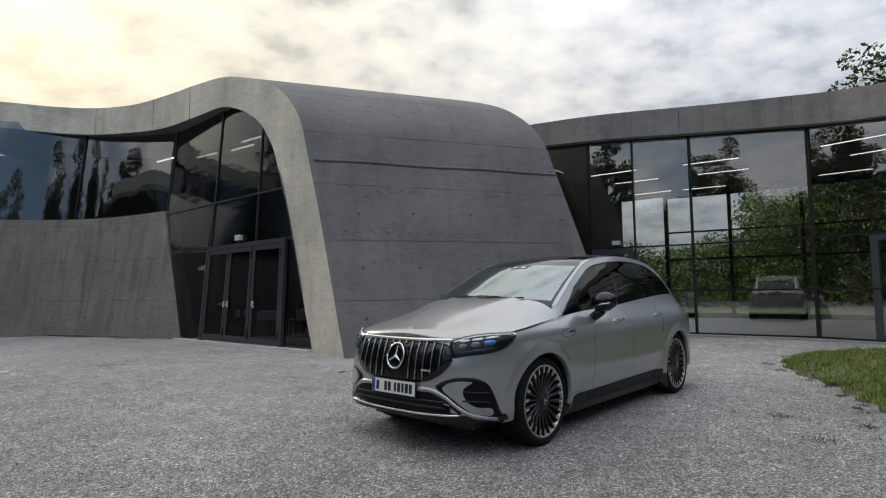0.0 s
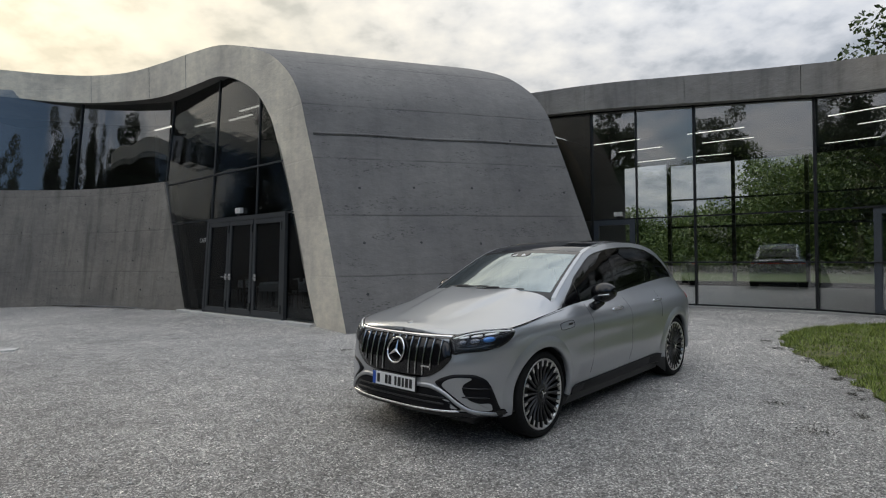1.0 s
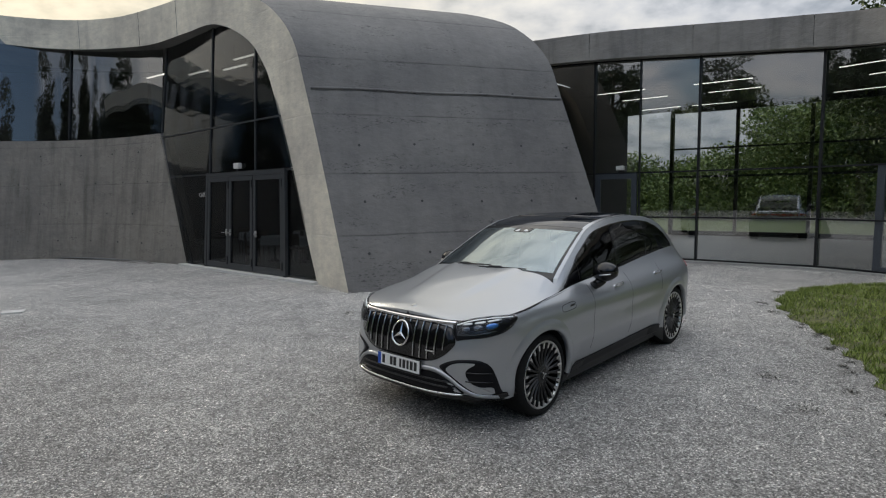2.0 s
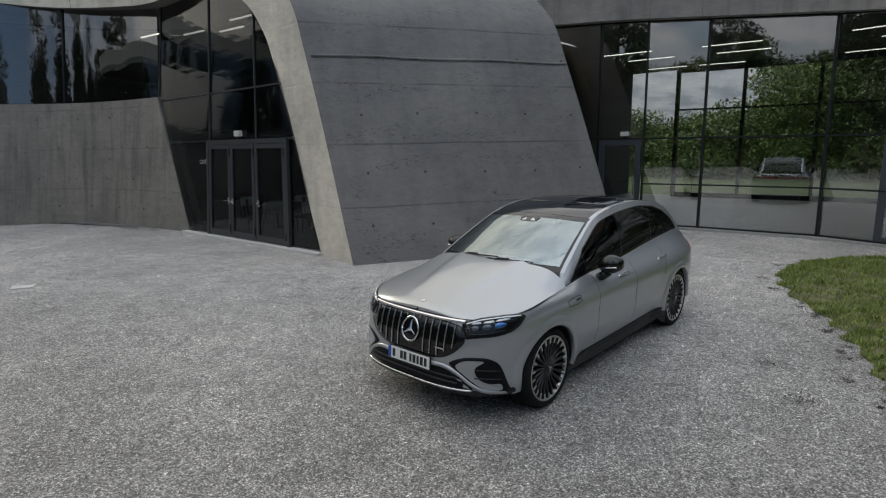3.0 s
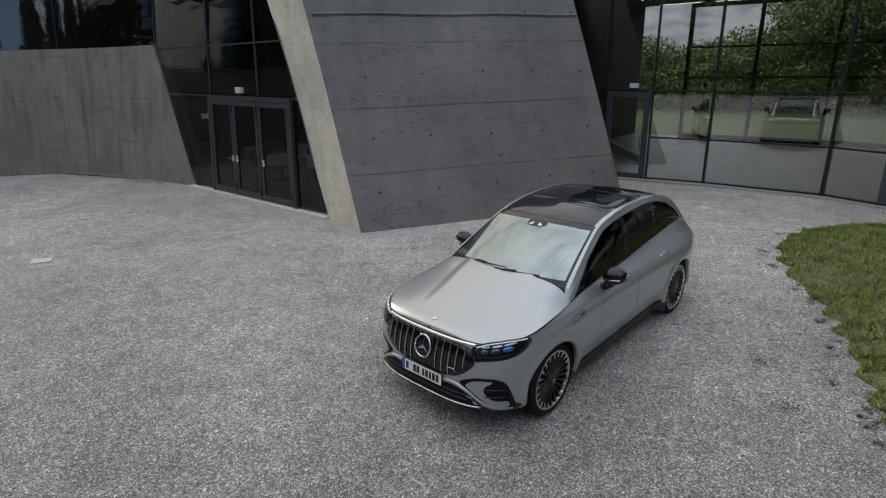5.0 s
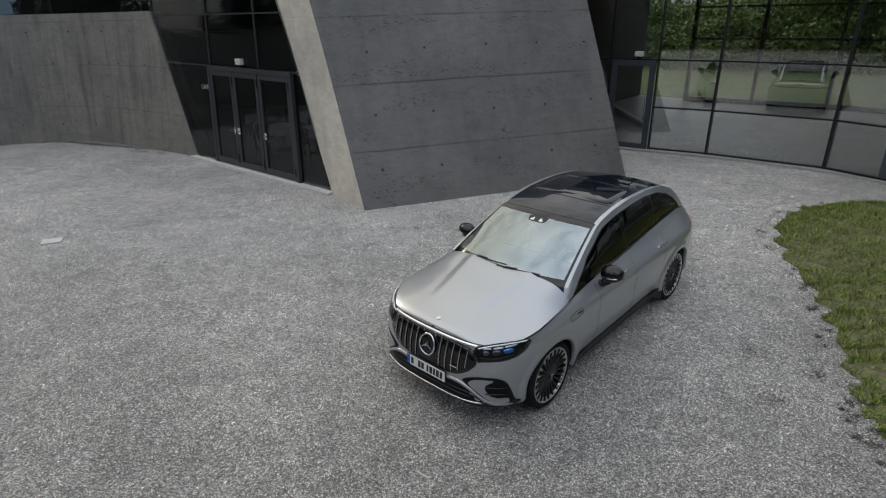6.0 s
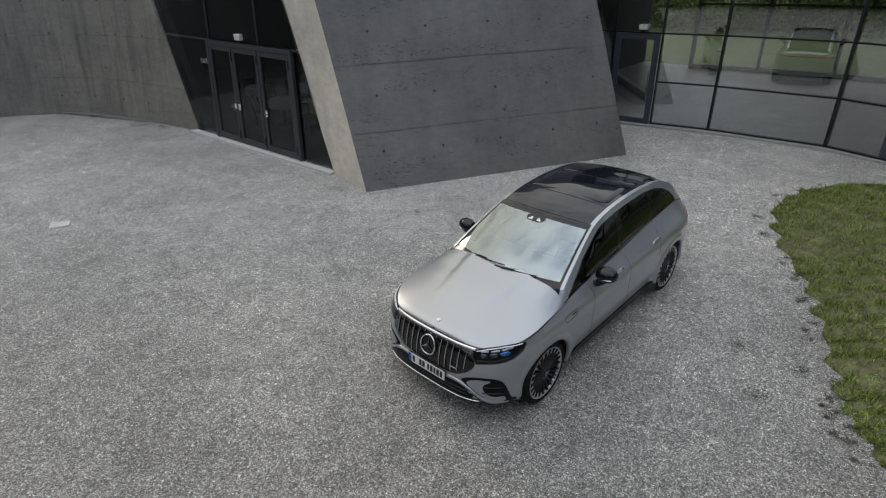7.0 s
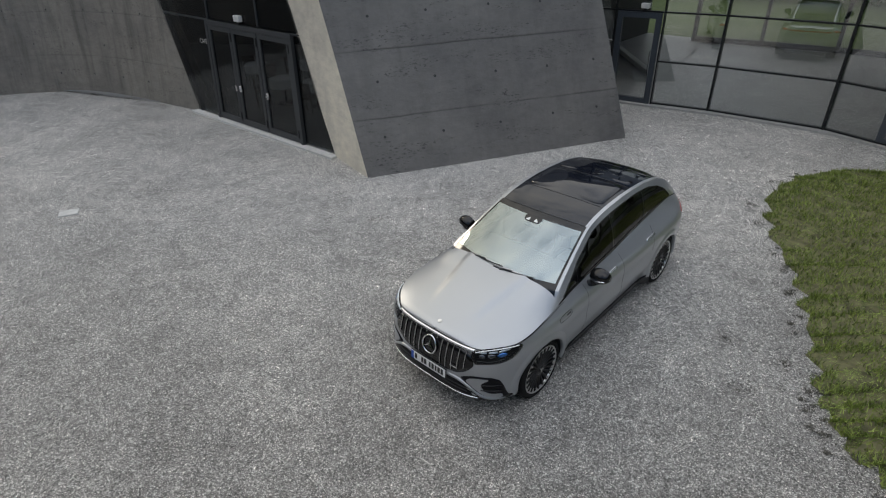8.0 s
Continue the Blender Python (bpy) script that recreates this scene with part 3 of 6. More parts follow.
def build_left_wing():
    root = thing("wall_west", "long leaning board-marked concrete wall, stained by water at its top", "wall", kind="structure")
    end = float(LEFT.s[-1])
    bm = bmesh.new()
    for off in (0.0, -0.45):
        grid_faces(bm, [[left_point(0.52 * z + (end - 0.52 * z) * k / 60, z, off) for k in range(61)] for z in np.linspace(-0.4, 3.93, 9)])
    zs = np.linspace(-0.4, 3.93, 9)
    grid_faces(bm, [[left_point(0.52 * z, z, 0) for z in zs], [left_point(0.52 * z, z, -0.45) for z in zs]])
    ss = [2.04 + (end - 2.04) * k / 60 for k in range(61)]
    grid_faces(bm, [[left_point(s, 3.93, 0) for s in ss], [left_point(s, 3.93, -0.45) for s in ss]])
    bmesh.ops.remove_doubles(bm, verts=bm.verts[:], dist=0.001)
    ob = part("wall_body", bm, M_CONC_W, root)
    # flat steel lining along the slanting end
    bm = bmesh.new(); add_bar(bm, left_point(-0.05, 0, -0.1), left_point(0.52 * 3.93 - 0.05, 3.93, -0.1), 0.05, 0.20, (0, 1, 0)); part("end_flashing", bm, M_STEEL_G, root)
    win = thing("window_2", "long curved ribbon window of grey reflecting glass", "window", kind="structure")
    cuts = [2.1, 6.15, 10.2, 14.3, end - 0.2]
    lift = Vector((0, 0.52, 3.6))
    for a, b in zip(cuts[:-1], cuts[1:]):
        bm = bmesh.new()
        row = np.linspace(a + 0.012, b - 0.012, 25)
        grid_faces(bm, [[left_point(s, 3.95, -0.12) for s in row], [left_point(s, 3.95, -0.12) + lift for s in row]])
        part("pane", bm, M_GLASS_RIBBON, win, "", True)
        if a > 3:
            bm = bmesh.new(); add_bar(bm, left_point(a, 3.95, -0.11), left_point(a, 3.95, -0.11) + lift, 0.045, 0.09, (1, 0, 0)); part("mullion", bm, M_STEEL, win)
    # rooms behind: floor, back wall, and the dark ceiling under the shell
    bm = bmesh.new()
    grid_faces(bm, [[(-23, 27, 0.006), (-8.6, 27, 0.006), (2, 24, 0.006)], [(-16, 18.2, 0.006), (-8.4, 15.75, 0.006), (-3.3, 12.3, 0.006)]])
    tagged(part("floor", bm, M_FLOOR_IN, None), "dark polished screed floor inside the cafe", "floor", kind="structure")
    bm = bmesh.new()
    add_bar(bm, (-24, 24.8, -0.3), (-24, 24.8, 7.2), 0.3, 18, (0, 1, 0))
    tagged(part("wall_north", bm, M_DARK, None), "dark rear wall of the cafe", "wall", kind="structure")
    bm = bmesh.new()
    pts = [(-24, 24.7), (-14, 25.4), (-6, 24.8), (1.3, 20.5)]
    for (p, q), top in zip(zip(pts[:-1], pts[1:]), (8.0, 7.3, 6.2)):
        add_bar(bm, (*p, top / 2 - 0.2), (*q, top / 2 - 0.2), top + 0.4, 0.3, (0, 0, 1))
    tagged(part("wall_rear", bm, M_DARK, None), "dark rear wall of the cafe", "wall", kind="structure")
    # roof over the west wing
    bm = bmesh.new()
    rows = [[], []]
    for s in np.linspace(4.3, 23, 40):
        x, y = FASCIA.at(s); z = np.interp(s, [c[0] for c in INNER], [c[1] for c in INNER]) + 0.5
        t = FASCIA.dir(s); nx, ny = (t[1], -t[0]) if -t[0] > 0 else (-t[1], t[0])
        rows[0].append(Vector((x + nx * 0.5, y + ny * 0.5, z)))
        rows[1].append(Vector((x + 7.0 * max(0, (23 - s) / 18.7), 26.0, z - 0.3)))
    grid_faces(bm, rows)
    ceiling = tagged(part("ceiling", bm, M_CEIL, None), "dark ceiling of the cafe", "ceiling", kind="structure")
    # cafe strip lamps
    proto = None
    for x, y, z, a in ((-11.4, 19.4, 6.2, -30), (-9.2, 18.2, 6.0, -30), (-6.9, 16.6, 6.05, -32), (-6.9, 15.9, 5.6, -32), (-5.0, 15.0, 5.6, -30)):
        if proto is None:
            proto = thing("strip_lamp", "slim white ceiling strip lamp, lit", "ceiling lamp", "cafe strip lamps")
            bm = bmesh.new(); add_box(bm, (0, 0, 0), (1.1, 0.07, 0.03)); part("diffuser", bm, M_LAMP, proto)
            bm = bmesh.new(); add_box(bm, (0, 0, 0.035), (1.14, 0.1, 0.04)); part("housing", bm, M_STEEL, proto)
            for x_ in (-0.5, 0.5):
                bm = bmesh.new(); add_tube(bm, [(x_, 0, 0.05), (x_, 0, 1.1)], 0.006, 5); part("suspension", bm, M_STEEL, proto)
            proto.matrix_basis = pose(x, y, z, 0, 0, a)
        else:
            copy_thing(proto, pose(x, y, z, 0, 0, a))


M_CONC_W = concrete("concrete_stained", (0.240, 0.219, 0.193), 0.5, 1.0, (1.0, 0.0), 0.6)
build_left_wing()

# ---- the east wing: curved glass hall that can be seen through ----
RIGHT = Line([(0.2, 18.9), (1.5, 17.9), (3.7, 16.42), (5.78, 15.4), (7.95, 14.0), (9.0, 12.75), (9.9, 11.35), (10.7, 9.5), (11.1, 7.5)])
S0 = float(np.interp(3.7, RIGHT.p[:, 0], RIGHT.s)) - 2.65     # where the length of the hall's front begins


def hall_point(s, z, back=0.0):
    x, y = RIGHT.at(s + S0, back)
    return Vector((x, y, z))


def roof_low(s):
    return float(np.interp(s, [0, 2.1, 4.8, 7.3, 9.0, 14], [5.70, 5.56, 5.36, 5.12, 4.90, 4.4]))


def build_hall():
    end = float(RIGHT.s[-1]) - S0 - 0.1
    root = thing("roof_fascia", "long grey concrete roof beam with joints and stains", "concrete beam", kind="structure")
    cuts = [-1.5, 2.14, 4.77, 7.4, 10.0, end]
    for a, b in zip(cuts[:-1], cuts[1:]):
        bm = bmesh.new()
        rows = []
        for s in np.linspace(a + 0.006, b - 0.006, 12):
            lo, hi = roof_low(s), roof_low(s) + 0.72
            rows.append([hall_point(s, lo, -0.35), hall_point(s, hi, -0.35), hall_point(s, hi + 0.02, 0.25), hall_point(s, lo, 0.25)])
        grid_faces(bm, rows, True)
        part("fascia_panel", bm, M_CONC_F, root)
    bm = bmesh.new()
    grid_faces(bm, [[hall_point(s, roof_low(s) + 0.45, 0.2) for s in np.linspace(-1.55, end, 30)], [hall_point(s, roof_low(s) + 0.3, 5) for s in np.linspace(-1.55, end, 30)], [hall_point(s, 5.3, 10.2) for s in np.linspace(-1.55, end, 30)]])
    grid_faces(bm, [[hall_point(s, roof_low(s) + 0.65, 0.2) for s in np.linspace(-1.55, end, 30)], [hall_point(s, 5.75, 10.2) for s in np.linspace(-1.55, end, 30)]])
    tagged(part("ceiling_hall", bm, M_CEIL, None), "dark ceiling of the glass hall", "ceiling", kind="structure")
    bm = bmesh.new()
    grid_faces(bm, [[hall_point(s, 0.012, 0.1) for s in np.linspace(-1.55, end, 30)], [hall_point(s, 0.012, 10) for s in np.linspace(-1.55, end, 30)]])
    tagged(part("floor_hall", bm, M_FLOOR_IN, None), "grey polished floor of the glass hall", "floor", kind="structure")
    win = thing("window_3", "two-storey curved glass wall with black steel mullions", "window", kind="structure")
    ms = [0.6, 2.2, 3.45, 4.93, 7.6, 10.3, 13.0]
    zs = [0.08, 1.2, 2.42]
    for a, b in zip(ms[:-1], ms[1:]):
        if b > end:
            b = end
        for k, z0 in enumerate(zs):
            if a == 2.2 and k < 2:
                continue
            bm = bmesh.new()
            row = np.array((a + 0.02, b - 0.02))
            top = [(zs + [0])[k + 1] - 0.02 if k < 2 else roof_low(s) + 0.05 for s in row]
            grid_faces(bm, [[hall_point(s, z0 + 0.02) for s in row], [hall_point(s, t) for s, t in zip(row, top)]])
            part("pane", bm, M_GLASS, win)
        for z in zs + [None]:
            if a == 2.2 and z in (1.2, 0.08):
                continue
            bm = bmesh.new()
            add_bar(bm, hall_point(a, z if z else roof_low(a) - 0.02, -0.01), hall_point(b, z if z else roof_low(b) - 0.02, -0.01), 0.038, 0.08, (0, 0, 1))
            part("transom", bm, M_STEEL, win)
    for s in ms[:-1]:
        bm = bmesh.new()
        d = RIGHT.dir(s + S0)
        add_bar(bm, hall_point(s, 0, 0.0), hall_point(s, roof_low(s) + 0.1, 0.0), 0.05 if s != 3.45 else 0.035, 0.16, (d[0], d[1], 0))
        part("mullion", bm, M_STEEL, win)
    bm = bmesh.new()
    rows = [[hall_point(s, 0.0, -0.22), hall_point(s, 0.055, -0.22), hall_point(s, 0.06, 0.1)] for s in np.linspace(0.5, end, 24)]
    grid_faces(bm, rows); part("window_sill", bm, M_STONE_D, win, "concrete kerb under the glass")
    # hall door
    for nm, a, b in (("door_2", 2.25, 3.40), ("door_3", 8.75, 9.9)):
        dr = thing(nm, "slate grey steel door with a glass panel, closed", "door", kind="structure")
        d = Vector((*RIGHT.dir((a + b) / 2 + S0), 0))
        bm = bmesh.new()
        for s in (a + 0.07, b - 0.07):
            add_bar(bm, hall_point(s, 0.04, -0.05), hall_point(s, 2.40, -0.05), 0.14, 0.09, d)
        add_bar(bm, hall_point(a, 2.33, -0.05), hall_point(b, 2.33, -0.05), 0.14, 0.094, (0, 0, 1))
        add_bar(bm, hall_point(a, 0.11, -0.05), hall_point(b, 0.11, -0.05), 0.16, 0.094, (0, 0, 1))
        leaf = part("door_frame", bm, M_SLATE, dr)
        bm = bmesh.new(); grid_faces(bm, [[hall_point(a + 0.12, 0.15, -0.03), hall_point(b - 0.12, 0.15, -0.03)], [hall_point(a + 0.12, 2.28, -0.03), hall_point(b - 0.12, 2.28, -0.03)]]); part("pane", bm, M_GLASS, dr)
        bm = bmesh.new(); add_tube(bm, [hall_point(b - 0.16, 0.85, -0.10), hall_point(b - 0.16, 0.85, -0.16), hall_point(b - 0.16, 1.45, -0.16), hall_point(b - 0.16, 1.45, -0.10)], 0.014, 6)
        part("door_handle", bm, M_CHROME, dr, "steel bar handle")
    lamp = thing("door_lamp", "small pale box lamp above the hall door", "lamp")
    bm = bmesh.new(); add_box(bm, tuple(hall_point(2.95, 2.56, -0.07)), (0.22, 0.10, 0.12), -0.6, 0.01); part("housing", bm, M_STONE, lamp)
    bm = bmesh.new(); add_box(bm, tuple(hall_point(2.95, 2.47, -0.05)), (0.10, 0.07, 0.07), -0.6, 0.006); part("bracket", bm, M_STEEL, lamp)
    # rear glass of the hall
    rear = thing("window_4", "rear glass wall of the hall with black mullions", "window", kind="structure")
    for s in (1.5, 4.85, 6.6, 8.2, 11.4):
        d = RIGHT.dir(s + S0)
        bm = bmesh.new(); add_bar(bm, hall_point(s, 0, 9.4), hall_point(s, 5.2, 9.4), 0.13, 0.2, (d[0], d[1], 0)); part("mullion", bm, M_STEEL, rear)
    for z, h in ((0.1, 0.2), (2.45, 0.09), (3.6, 0.07), (5.25, 0.35)):
        bm = bmesh.new()
        for s in np.arange(1.4, end - 0.5, 0.75):
            add_bar(bm, hall_point(s, z, 9.42), hall_point(s + 0.75, z, 9.42), h, 0.09, (0, 0, 1))
        part("transom", bm, M_STEEL, rear)
    # end walls
    for nm, s, b0, b1 in (("wall_hall_west", -1.5, 0.3, 10.0), ("wall_hall_east", end - 0.3, 0.3, 10.0)):
        bm = bmesh.new(); a, b = hall_point(s, 2.9, b0), hall_point(s, 2.9, b1)
        add_bar(bm, a, b, 6.0, 0.25, (0, 0, 1)); tagged(part(nm, bm, M_DARK, None), "dark end wall of the hall", "wall", kind="structure")
    # strip lamps under the ceiling
    proto = thing("strip_lamp", "slim white ceiling strip lamp, lit", "ceiling lamp", "hall strip lamps")
    bm = bmesh.new(); add_box(bm, (0, 0, 0), (1.5, 0.024, 0.02)); part("diffuser", bm, M_LAMP, proto)
    bm = bmesh.new(); add_box(bm, (0, 0, 0.035), (1.54, 0.05, 0.03)); part("housing", bm, M_STEEL, proto)
    first = True
    for back, z in ((1.8, 4.95), (4.2, 5.05), (7.4, 5.1)):
        for k in range(4):
            s = 1.6 + 2.9 * k + (back * 0.37) % 0.9
            d = RIGHT.dir(s + S0); p = hall_point(s, min(z, roof_low(s) + 0.1), back)
            m = pose(p.x, p.y, p.z, 0, 0, math.degrees(math.atan2(d[1], d[0])))
            if first:
                proto.matrix_basis = m; first = False
            else:
                copy_thing(proto, m)


M_CONC_F = concrete("concrete_beam", (0.262, 0.25, 0.236), 0.0, 0.8, (0.77, -0.64), 0.2)
M_STONE_D = plain("kerb_concrete", (0.36, 0.355, 0.34), 0.8, 0, 0.2, 15, 0.4)
M_SLATE = plain("slate_blue_paint", (0.065, 0.075, 0.09), 0.4, 0.2, 0.1, 30)
build_hall()


def tie_hole_mesh():
    """A shallow mortar-lined socket left by a formwork tie: dark dish with a worn rim."""
    bm = bmesh.new()
    n = 10
    grid_faces(bm, [[(r * math.cos(2 * math.pi * k / n), r * math.sin(2 * math.pi * k / n), z) for k in range(n)] for r, z in ((0.030, 0.0), (0.026, 0.004), (0.019, 0.0035), (0.012, 0.0005), (0.001, 0.0))], True)
    me = bpy.data.meshes.new("tie_hole")
    bm.to_mesh(me); bm.free(); me.materials.append(M_HOLE)
    return me


def build_tie_holes():
    me = tie_hole_mesh()
    for j, z in enumerate((0.74, 1.77, 3.03, 4.30)):
        for i, u in enumerate((0.48, 1.78, 3.14, 4.43, 5.6)):
            o = new("tie_hole", me); o.parent = shell
            p = pier_point(u + 0.03 * math.sin(i * 3 + j), z + 0.03 * math.sin(i * 5 + j * 2), 0.004)
            nrm = Vector((0.406, -0.914, 0.415)).normalized()
            o.matrix_basis = Matrix.Translation(p) @ nrm.to_track_quat("Z", "Y").to_matrix().to_4x4()
    wall = [o for o in scene.objects if o.name == "wall_west"][0]
    for j, z in enumerate((0.55, 1.45, 2.45, 3.4)):
        for i in range(8):
            sx = 2.4 + 1.3 * i + (0.65 if j % 2 else 0)
            p = left_point(sx, z, 0.004); t = LEFT.dir(sx)
            nrm = Vector((-abs(t[1]) if t[1] < 0 else abs(t[1]), -abs(t[0]), 0.17)).normalized()
            o = new("tie_hole", me); o.parent = wall
            o.matrix_basis = Matrix.Translation(p) @ nrm.to_track_quat("Z", "Y").to_matrix().to_4x4()


build_tie_holes()


def build_cafe_furniture():
    """Small laid tables seen dimly through the cafe doors."""
    table = thing("cafe_table", "small cafe table under a white cloth", "table", "cafe tables")
    bm = bmesh.new()
    n = 28
    rows = []
    for r, z in ((0.001, 0.752), (0.30, 0.752), (0.375, 0.748), (0.39, 0.70), (0.40, 0.50)):
        rows.append([((r + (0.018 * math.sin(k * 2 * math.pi / 7 * 2) if z < 0.6 else 0)) * math.cos(2 * math.pi * k / n), (r + (0.018 * math.sin(k * 2 * math.pi / 7 * 2) if z < 0.6 else 0)) * math.sin(2 * math.pi * k / n), z) for k in range(n)])
    grid_faces(bm, rows, True); part("tablecloth", bm, M_CLOTH, table, "white draped cloth", True)
    bm = bmesh.new(); add_tube(bm, [(0, 0, 0.02), (0, 0, 0.74)], 0.035, 10); part("pedestal", bm, M_STEEL, table)
    bm = bmesh.new(); bmesh.ops.create_cone(bm, cap_ends=True, segments=24, radius1=0.25, radius2=0.22, depth=0.025, matrix=Matrix.Translation((0, 0, 0.02))); part("foot", bm, M_STEEL, table)
    chair = thing("cafe_chair", "dark wooden cafe chair", "chair", "cafe chairs")
    bm = bmesh.new(); add_box(bm, (0, 0, 0.45), (0.42, 0.42, 0.04), 0, 0.012); part("seat", bm, M_WOOD_D, chair)
    bm = bmesh.new(); add_box(bm, (0, 0.20, 0.72), (0.40, 0.025, 0.30), 0, 0.01); part("backrest", bm, M_WOOD_D, chair)
    for x in (-0.18, 0.18):
        for y, h in ((-0.18, 0.44), (0.19, 0.86)):
            bm = bmesh.new(); add_tube(bm, [(x, y, 0.005), (x, y, h)], 0.016, 6); part("leg", bm, M_WOOD_D, chair)
    spots = [(-6.1, 16.2), (-5.0, 15.9), (-7.6, 18.0), (-5.9, 18.4)]
    for k, (x, y) in enumerate(spots):
        if k == 0:
            table.matrix_basis = pose(x, y, 0.012)
        else:
            copy_thing(table, pose(x, y, 0.012, 0, 0, 40 * k))
        for a in (30 + 50 * k, 200 + 60 * k):
            m = pose(x + 0.62 * math.cos(radians(a)), y + 0.62 * math.sin(radians(a)), 0.012, 0, 0, a - 90)
            if k == 0 and a == 30:
                chair.matrix_basis = m
            else:
                copy_thing(chair, m)


M_CLOTH = plain("white_linen", (0.75, 0.74, 0.72), 0.8, 0, 0.06, 30, 0.2)
M_WOOD_D = plain("dark_stained_wood", (0.06, 0.04, 0.028), 0.5, 0, 0.3, 25, 0.1)
build_cafe_furniture()


def build_ramp_kerb():
    """The pale edge of the ramp just inside the hall door."""
    ramp = thing("ramp_edge", "pale edge strip of the ramp inside the hall door", "ramp", kind="structure")
    bm = bmesh.new(); add_bar(bm, (4.72, 23.2, 0.10), (5.06, 19.2, 0.10), 0.16, 0.18, (0, 0, 1)); part("kerb", bm, M_STONE, ramp)


build_ramp_kerb()

# ---- the car: x runs back from the front axle, y across, z up ----
PAINT = None


def car_paint():
    m, n, l, b = material("silver_grey_metallic_paint")
    tc = n.new("ShaderNodeTexCoord")
    t = n.new("ShaderNodeTexNoise"); t.inputs["Scale"].default_value = 900; t.inputs["Detail"].default_value = 2
    l.new(tc.outputs["Object"], t.inputs["Vector"])
    r = n.new("ShaderNodeValToRGB")
    r.color_ramp.elements[0].color, r.color_ramp.elements[1].color = (0.35, 0.365, 0.385, 1), (0.455, 0.468, 0.488, 1)
    l.new(t.outputs["Fac"], r.inputs[0]); l.new(r.outputs[0], b.inputs["Base Color"])
    dust = n.new("ShaderNodeTexNoise"); dust.inputs["Scale"].default_value = 5; dust.inputs["Detail"].default_value = 6
    l.new(tc.outputs["Object"], dust.inputs["Vector"])
    mr = n.new("ShaderNodeMapRange"); mr.inputs[3].default_value = 0.25; mr.inputs[4].default_value = 0.34
    l.new(dust.outputs["Fac"], mr.inputs[0]); l.new(mr.outputs[0], b.inputs["Roughness"])
    b.inputs["Metallic"].default_value = 0.6
    b.inputs["Coat Weight"].default_value = 0.8
    b.inputs["Coat Roughness"].default_value = 0.045
    return m


M_PAINT = car_paint()
M_GLOSS = plain("gloss_black", (0.006, 0.006, 0.007), 0.06, 0, 0, 1, 0, 0.0)
M_PLASTIC = plain("black_plastic", (0.022, 0.022, 0.023), 0.5, 0, 0.2, 200)
M_TYRE = plain("tyre_rubber", (0.010, 0.010, 0.010), 0.85, 0, 0.25, 40, 0.15, 0, 0.25)
M_RIM = plain("machined_alloy", (0.68, 0.68, 0.67), 0.28, 1.0)
M_RIM_BLACK = plain("black_alloy", (0.010, 0.010, 0.011), 0.35, 0.2, 0, 1, 0, 0.2)
M_SCREEN = glazing("windscreen_glass", (0.55, 0.66, 0.66), 0.34, 0.0, 0.0, (0.86, 0.97, 1.0))
M_CARGLASS = glazing("privacy_glass", (0.03, 0.033, 0.033), 0.035)
M_ROOFGLASS = plain("black_roof_glass", (0.006, 0.008, 0.014), 0.03, 0, 0, 1, 0, 0.0, 0.55)
M_LAMPGLASS = glazing("lamp_cover", (0.90, 0.92, 0.93), 0.03)
M_BOWL = plain("satin_black", (0.007, 0.007, 0.009), 0.35, 0, 0, 1, 0, 0.0, 0.15)
M_SEAT = plain("cream_leather", (0.55, 0.50, 0.42), 0.6, 0, 0.1, 20, 0.1)
M_DASH = plain("dark_dashboard", (0.03, 0.03, 0.033), 0.6, 0, 0.2, 60)
M_PLATE = plain("white_plate", (0.80, 0.80, 0.78), 0.4)
M_BLUE = plain("plate_blue", (0.02, 0.09, 0.45), 0.4)
M_INK = plain("black_ink", (0.015, 0.015, 0.015), 0.5)
M_RED = plain("red_lamp_glass", (0.35, 0.012, 0.01), 0.15, 0, 0, 1, 0, 1.0)
M_BLUE_GLINT = plain("blue_lens", (0.05, 0.20, 0.55), 0.1, 0.6, 0, 1, 0, 1.0)

XC, XR, TAIL = 0.60, 2.50, 3.96
NF, NR = 4.0, 4.6


def smooth1(pts, n=200):
    """A smoothed table of a curve given by a few points."""
    xs = np.linspace(pts[0][0], pts[-1][0], n)
    ys = np.interp(xs, [p[0] for p in pts], [p[1] for p in pts])
    k = max(3, n // 14) | 1
    pad = np.concatenate([2 * ys[0] - ys[k // 2:0:-1], ys, 2 * ys[-1] - ys[-2:-k // 2 - 1:-1]])
    ys = np.convolve(pad, np.hanning(k + 2)[1:-1] / np.hanning(k + 2)[1:-1].sum(), "valid")[:n]
    return lambda v: float(np.interp(v, xs, ys))


nose_x = smooth1([(0.15, -0.74), (0.24, -0.80), (0.32, -0.845), (0.42, -0.845), (0.55, -0.84), (0.70, -0.828), (0.82, -0.795), (0.90, -0.755), (0.95, -0.715), (1.0, -0.66)])
half_w = smooth1([(0.15, 0.86), (0.25, 0.925), (0.35, 0.952), (0.50, 0.946), (0.66, 0.958), (0.80, 0.966), (0.90, 0.957), (0.97, 0.928), (1.03, 0.875), (1.06, 0.848), (1.11, 0.808), (1.17, 0.772), (1.25, 0.735)])
shoulder = smooth1([(-0.87, 0.900), (-0.72, 0.918), (-0.35, 0.963), (0.0, 1.012), (0.45, 1.052), (0.8, 1.078), (1.2, 1.094), (1.7, 1.118), (2.45, 1.172), (3.0, 1.205), (3.35, 1.215), (3.6, 1.165), (3.8, 1.10), (3.98, 1.04)])
